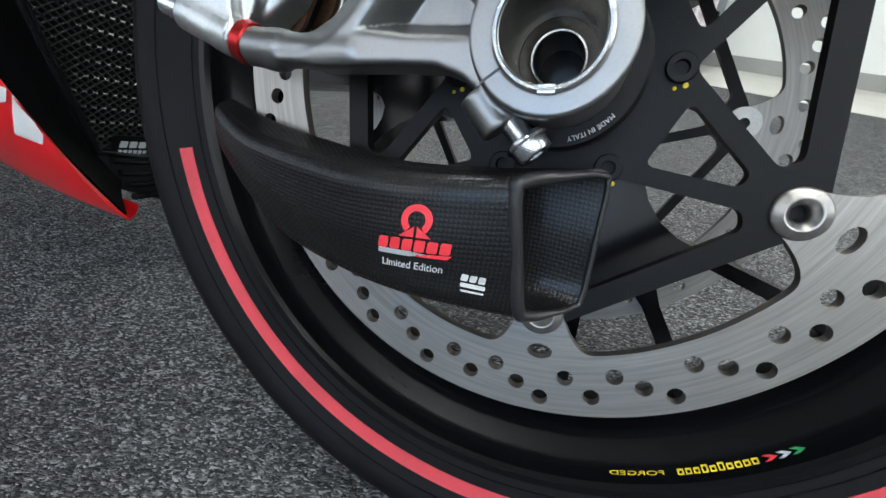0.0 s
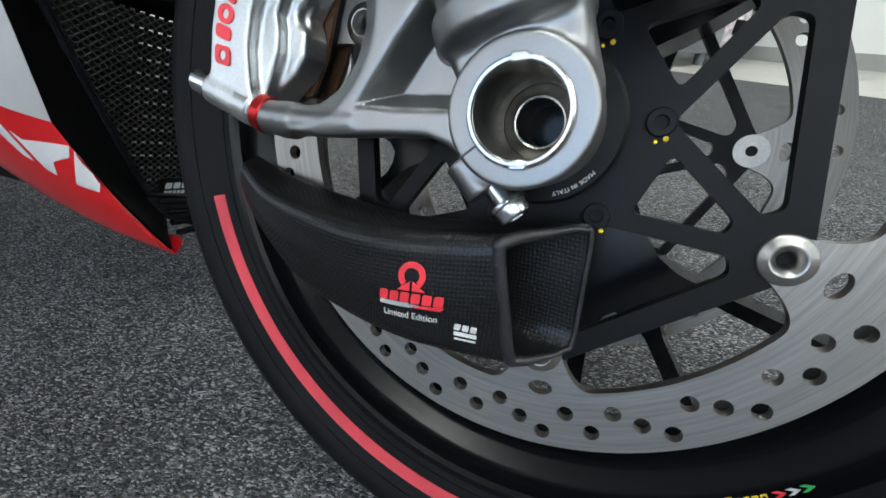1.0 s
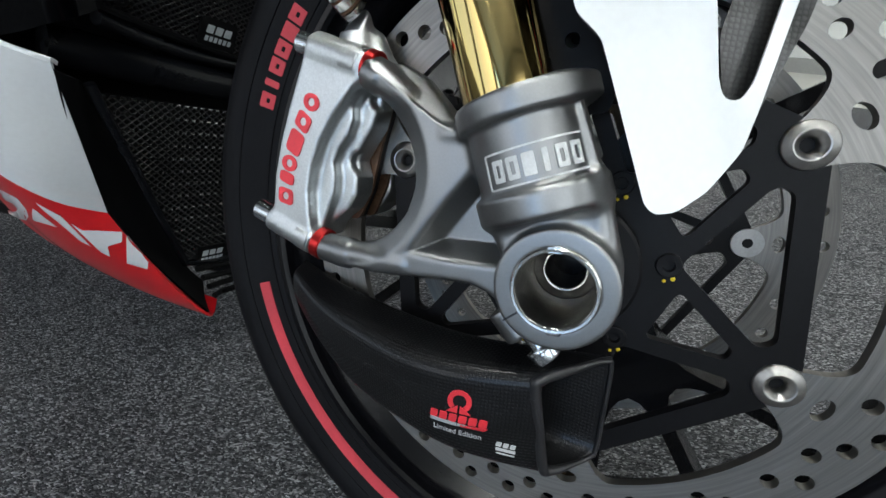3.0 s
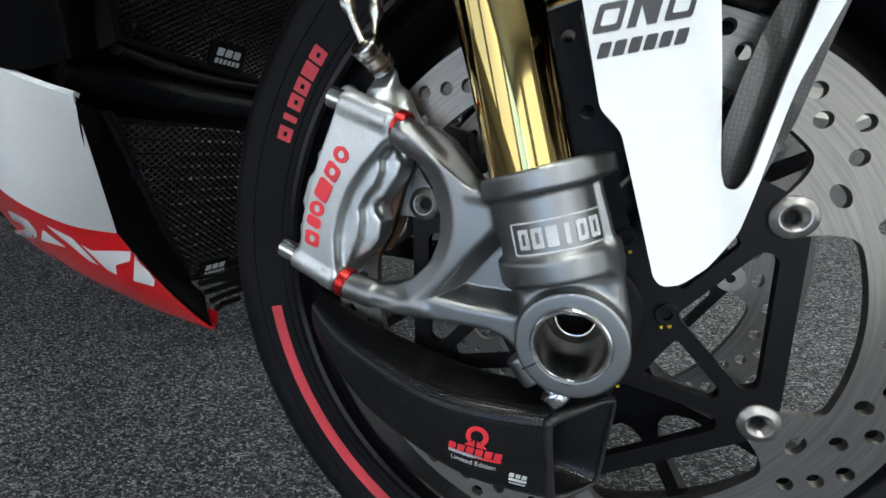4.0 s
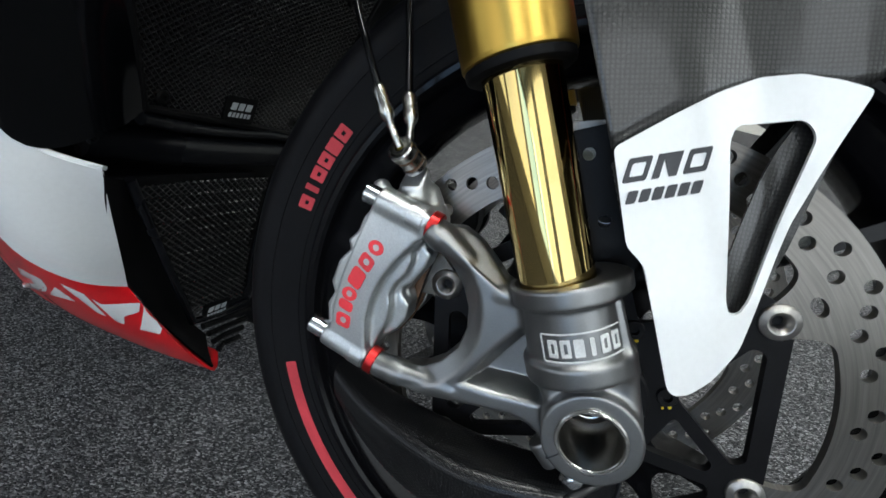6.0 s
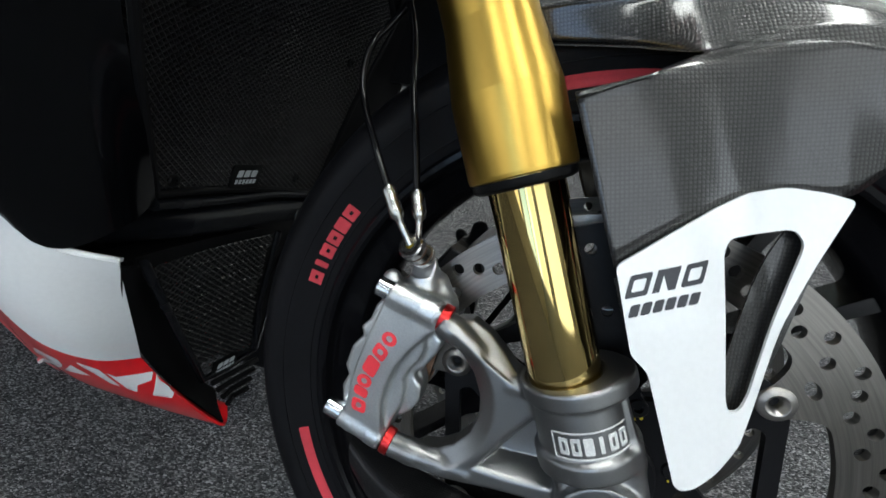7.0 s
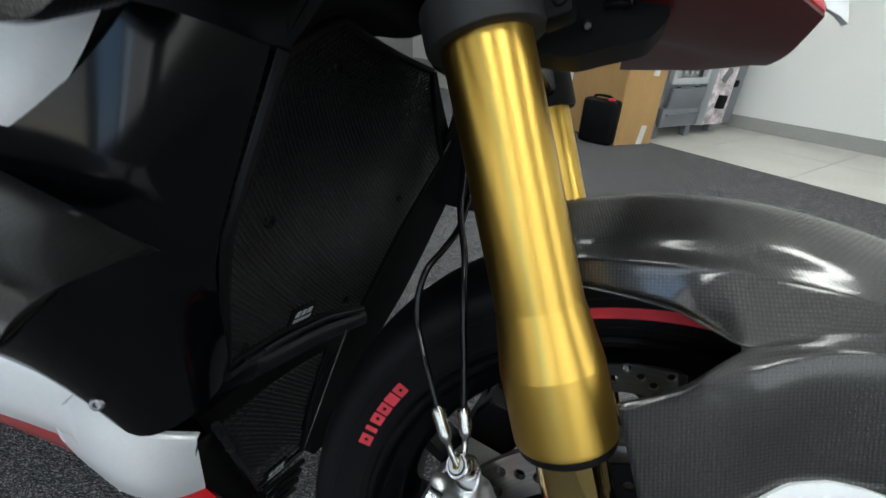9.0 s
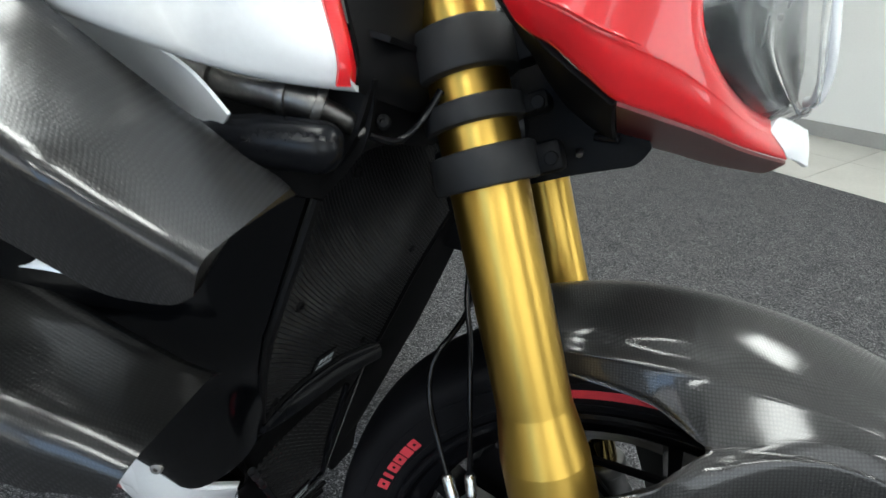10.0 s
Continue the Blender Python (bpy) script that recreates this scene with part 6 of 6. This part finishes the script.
    sheet("red_edge", rows_of([(-220, -117, 427), (-219, -119, 440), (-230, -120, 466), (-262, -124, 540)], [(-217, -111, 428), (-217, -113, 441), (-227, -114, 467), (-259, -118, 540)], [(-218, -105, 430), (-218, -107, 441), (-228, -109, 468), (-260, -112, 540)]), RED, "red painted edge", uf, thick=2)
    sheet("inner_fairing", rows_of([(-256, -106, 545), (-228, -106, 468), (-219, -103, 440), (-221, -103, 428)], [(-206, -70, 545), (-212, -72, 468), (-206, -70, 440), (-210, -66, 424)], [(-200, 10, 545), (-205, 10, 468), (-205, 10, 440), (-212, 10, 424)]), PLASTIC, "black plastic panel beside the fork", nu=4, nv=4)
    sheet("inner_fairing", rows_of([(-212, -96, 436), (-218, -92, 400), (-246, -88, 366)], [(-248, -98, 433), (-252, -98, 400), (-266, -100, 366)], [(-300, -112, 450), (-310, -110, 405), (-318, -110, 366)], [(-480, -140, 500), (-470, -140, 420), (-470, -140, 366)]), PLASTIC, "black plastic inner fairing", nu=4, nv=5)
    sheet("inner_fairing", rows_of([(-212, -98, 434), (-205, -60, 440), (-205, 20, 440)], [(-222, -98, 400), (-226, -40, 405), (-226, 20, 405)], [(-250, -90, 366), (-262, -30, 400), (-266, 20, 402)]), PLASTIC, "black plastic panel above the radiator", nu=4, nv=4)
    # unseen sheet, added only to keep ceiling light off the radiator
    sheet("radiator_shade_panel", rows_of([(-206, -96, 452), (-206, 73, 462), (-206, 242, 452)], [(-300, -120, 468), (-300, 73, 480), (-300, 266, 468)], [(-480, -180, 500), (-480, 73, 520), (-480, 326, 500)], [(-900, -180, 520), (-900, 73, 560), (-900, 326, 520)]), PLASTIC, "unseen panel added to shade the radiator from above", nu=4, nv=4)
    # pale flank below the upper fairing, ending in a tab
    sheet("fairing_flank", rows_of(
        [(-420, -168, 492), (-374, -165, 470), (-346, -164, 452), (-311, -159, 440), (-280, -149, 425), (-265, -139, 407)],
        [(-420, -146, 455), (-380, -143, 440), (-345, -141, 428), (-312, -139, 419), (-292, -137, 411), (-274, -134, 402)],
        [(-420, -126, 440), (-390, -125, 428), (-356, -125, 416), (-322, -126, 408), (-300, -128, 401), (-289, -130, 396)]), WHITE, "white painted flank below the upper fairing", thick=2)
    bm = bmesh.new()
    sweep(bm, spline(rows_of([(-310, -128, 394), (-284, -126, 395), (-262, -121, 396), (-243, -115, 397), (-229, -109, 397), (-222, -104, 396)])[0], 5), [9] * 5 + [11, 12, 12.5, 13, 13.5] + [14] * 10 + [13.5, 12.5, 11, 9, 6, 2], 20)
    part("duct_lip", bm, SATIN, BIKE, "glossy black rounded duct lip")
    bm = bmesh.new()
    path = spline(rows_of([(-318, -124, 434), (-289, -120, 424), (-262, -115, 421), (-238, -107, 417), (-226, -92, 411)])[0], 6)
    sweep(bm, path, [8.5] * 19 + [6] * 6, 16)
    rail = part("frame_rail", bm, RAIL, BIKE, "dull metal frame rail behind the fairing")
    for k in (5, 14, 18):
        bm = bmesh.new()
        lathe(bm, path[k], path[k + 1] - path[k], [(8, -2.5), (10.2, -2.2), (10.6, 0), (10.2, 2.2), (8, 2.5)], 24)
        part("rail_collar", bm, RAIL, rail)
    for k, p in enumerate(((-232, -100, 412), (-222, -92, 408), (-213, -82, 414))):
        bm = bmesh.new()
        lathe(bm, V(*p), Vector((0.3, -0.9, 0.2)), [(4.2, 0), (4.2, 3), (3.2, 4.2), (1.6, 4.4), (1.4, 3)], 18)
        part("rail_screw", bm, DULL if k == 1 else PLASTIC, rail)
    bm = bmesh.new()
    sweep(bm, spline(rows_of([(-222, -92, 408), (-208, -76, 405), (-198, -66, 418), (-190, -62, 436)])[0], 5), 2.4, 10)
    part("loom_cable", bm, HOSE, BIKE, "thin black cable beside the fork")
    # nose: red cheek, underside, white chin tip, headlight
    low = [(-158, -102, 482), (-143, -100, 463), (-126, -96, 455), (-111, -88, 446), (-96, -78, 438), (-75, -61, 435), (-53, -41, 432), (-29, -15, 428), (2, 22, 426)]
    crease = [(-156, -110, 500), (-140, -110, 474), (-122, -107, 466), (-109, -99, 462), (-96, -90, 459), (-74, -70, 454), (-52, -46, 447), (-31, -18, 440), (-8, 14, 437)]
    high = [(-152, -104, 570), (-136, -102, 570), (-118, -98, 570), (-100, -92, 560), (-80, -80, 530), (-71, -68, 480), (-56, -46, 461), (-33, -10, 450), (-12, 24, 448)]
    bm = bmesh.new()
    cheek = []
    for p, q, h in zip(low, crease, high):
        p, q, h = Vector(p), Vector(q), Vector(h)
        cheek.append([v / 1000 for v in (p + Vector((-1, 3, 0.5)), p, p.lerp(q, 0.5) + Vector((0.6, -1.2, -0.6)), p.lerp(q, 0.94), q.lerp(h, 0.03), q.lerp(h, 0.5) + Vector((0.5, -1.0, 0.5)), h)])
    loft(bm, cheek, 5, 4, 2.0)
    nose = part("nose_fairing", bm, RED, BIKE, "red gloss nose fairing around the headlight", angle=35)
    sheet("chin_tip", rows_of([(2, 21, 427), (-5, 14, 433), (-14, 8, 440)], [(10, 27, 426), (4, 22, 437), (-8, 19, 449)], [(17, 33, 424), (15, 34, 434), (11, 33, 445)]), WHITE, "white chin tip", nose, thick=3)
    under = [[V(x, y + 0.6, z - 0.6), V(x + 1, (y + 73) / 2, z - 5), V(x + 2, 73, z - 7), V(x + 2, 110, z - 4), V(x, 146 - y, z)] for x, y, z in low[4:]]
    # underside takes the darkened red in place of real shade
    sheet("nose_underside", under, RED_SHADE, "red underside of the nose, shade put in its colour", nose, thick=2)
    edge = [(-74, -76, 530), (-72, -70, 482), (-59, -52, 463), (-33, -9, 451), (-9, 30, 447), (6, 50, 450)]
    frn = [(-40, -40, 560), (-34, -40, 500), (-26, -20, 478), (-8, 14, 464), (8, 44, 456), (14, 60, 462)]
    far_e = [(-10, 30, 570), (2, 34, 520), (10, 40, 495), (16, 50, 478), (17, 58, 466), (15, 66, 466)]
    lens = [[Vector(e) / 1000, (Vector(e) * 0.5 + Vector(f) * 0.5 + Vector((4, -8, 2))) / 1000, Vector(f) / 1000, (Vector(f) * 0.5 + Vector(g) * 0.5 + Vector((4, -3, 2))) / 1000, Vector(g) / 1000] for e, f, g in zip(edge, frn, far_e)]
    lob, _ = sheet("headlight", lens, LENS, "clear headlight lens", nose, thick=2)
    lob.visible_shadow = False
    back = [[p + Vector((-0.010, 0.011, 0.003)) for p in r] for r in lens]
    sheet("reflector", back, MIRROR, "grey headlight reflector", nose, thick=2)
    bm = bmesh.new()
    sweep(bm, spline([V(*p) for p in far_e], 4), 4, 10)
    part("lens_rim", bm, WHITE, nose, "pale rim of the headlight")


upper()


# ---- things by the far wall ----
def cardboard_box():
    t = thing("cardboard_box", pose(-0.12, 2.998, 0, 0, 0, 41), "open brown cardboard box standing on the carpet", "box")
    w, d, h = 0.30, 0.58, 0.60
    for m, sx, sy in ((pose(0.11, -0.10, h / 2), w, 0.006), (pose(0.11, d - 0.10, h / 2), w, 0.006), (pose(0.11 - w / 2, d / 2 - 0.1, h / 2), 0.006, d - 0.01), (pose(0.11 + w / 2, d / 2 - 0.1, h / 2), 0.006, d - 0.01)):
        bm = bmesh.new()
        box(bm, m, sx, sy, h)
        part("box_side", bm, CARD, t, smooth=False)
    bm = bmesh.new()
    box(bm, pose(0.11, d / 2 - 0.1, 0.006), w - 0.01, d - 0.01, 0.006)
    part("box_bottom", bm, CARD, t, smooth=False)
    for x, z in ((0.18, 0.50), (0.17, 0.06)):
        bm = bmesh.new()
        box(bm, pose(x, -0.1045, z, 0, 8, 0), 0.045, 0.002, 0.13)
        part("tape", bm, TAPE, t, "white tape", smooth=False)


def tool_case():
    t = thing("tool_case", pose(-0.196, 2.92, 0, 0, 0, -25), "black plastic tool case with red latches", "case")
    bm = bmesh.new()
    box(bm, pose(-0.01, 0, 0.145), 0.25, 0.09, 0.29, 0.03, 3)
    part("shell", bm, PLASTIC, t)
    bm = bmesh.new()
    sweep(bm, spline([Vector((-0.08, 0, 0.28)), Vector((-0.06, 0, 0.304)), Vector((0.03, 0, 0.304)), Vector((0.06, 0, 0.28))], 5), 9, 10)
    part("handle", bm, PLASTIC, t)
    bm = bmesh.new()
    box(bm, pose(0.065, -0.03, 0.292), 0.04, 0.03, 0.016, 0.004, 1)
    part("latch", bm, REDPRINT, t, "red latch")


def display_unit():
    t = thing("display_cabinet", pose(0.176, 3.199, 0, 0, 0, 46), "grey display cabinet with a glazed door and a printed panel", "cabinet")

    def block(name, m, sx, sy, sz, material, parent, bevel=0.006, label=""):
        bm = bmesh.new()
        box(bm, m, sx, sy, sz, bevel, 2)
        return part(name, bm, material, parent, label)
    block("body", pose(0.19, 0.40, 0.80), 0.42, 0.66, 1.40, LIGHTCAB, t, 0.008)
    block("side_post", pose(-0.012, 0.10, 0.72), 0.035, 0.10, 1.40, GREYCAB, t, 0.006)
    block("drawer_base", pose(0.20, 0.035, 0.15), 0.36, 0.06, 0.13, GREYCAB, t, 0.008)
    front = block("drawer_front", pose(0.215, 0.012, 0.262, 9, 0, 0), 0.33, 0.03, 0.17, GREYCAB, t)
    block("drawer_lip", pose(0.215, 0.0, 0.172), 0.33, 0.03, 0.016, GREYCAB, front, 0.004)
    for x in (0.12, 0.30):
        block("drawer_tab", pose(x, 0.016, 0.352), 0.03, 0.016, 0.006, PLASTIC, front, 0.001)
    bm = bmesh.new()
    plate(bm, [(40, 372), (392, 372), (392, 1490), (40, 1490)], [rounded([(74, 410), (362, 410), (362, 1450), (74, 1450)], 10)], 8, 44)
    door = part("door", bm, LIGHTCAB, t, "pale grey door frame", smooth=False)
    bm = bmesh.new()
    box(bm, pose(0.218, 0.034, 0.93), 0.29, 0.004, 1.045)
    part("pane", bm, GLASS, door, smooth=False)
    for k, (x, h) in enumerate(((0.10, 0.05), (0.13, 0.08), (0.11, 0.06), (0.135, 0.09), (0.11, 0.07))):
        block("goods", pose(x, 0.052, 0.45 + 0.10 * k), 0.04, 0.02, h, GREYCAB if k % 2 else PLASTIC, t)
    for k in range(3):
        block("shelf_rail", pose(0.20 + 0.06 * k, 0.054, 0.93), 0.022, 0.012, 1.0, TAPE, t, 0.003)
    block("corner_post", pose(0.436, 0.06, 0.78), 0.08, 0.10, 1.40, MIDCAB, t, 0.01)
    block("printed_panel", pose(0.595, 0.035, 0.28), 0.235, 0.012, 0.41, POSTER, t, 0.002, "pale printed panel")
    block("panel_patch", pose(0.625, 0.027, 0.235, 0, 6, 0), 0.10, 0.006, 0.095, PLASTIC, t, 0.008)
    block("panel_patch", pose(0.60, 0.027, 0.42, 0, 30, 0), 0.05, 0.006, 0.10, GREYCAB, t, 0.008)
    col = block("side_column", pose(0.66, 0.22, 0.77), 0.37, 0.34, 1.40, GREYCAB, t, 0.012)
    block("recess", pose(0.59, 0.046, 0.62), 0.08, 0.02, 0.22, PLASTIC, col, 0.01, "dark recess")
    block("recess_bar", pose(0.665, 0.040, 0.62), 0.035, 0.03, 0.26, GREYCAB, col, 0.01)
    block("recess_shelf", pose(0.60, 0.034, 0.50), 0.17, 0.05, 0.045, MIDCAB, col, 0.015)
    block("knob", pose(0.735, 0.034, 0.36), 0.05, 0.03, 0.05, PLASTIC, col, 0.012)
    for k in range(6):
        for j in range(2):
            block("button", pose(0.585 + 0.075 * j, 0.046, 0.79 + 0.062 * k), 0.064, 0.012, 0.045, WHITE, col, 0.01, "white button" if not (k or j) else "")
    for x, y in ((0.03, 0.06), (0.36, 0.06), (0.70, 0.12), (0.03, 0.64), (0.70, 0.32)):
        block("foot", pose(x, y, 0.055), 0.05, 0.05, 0.11, GREYCAB, t)


cardboard_box()
tool_case()
display_unit()
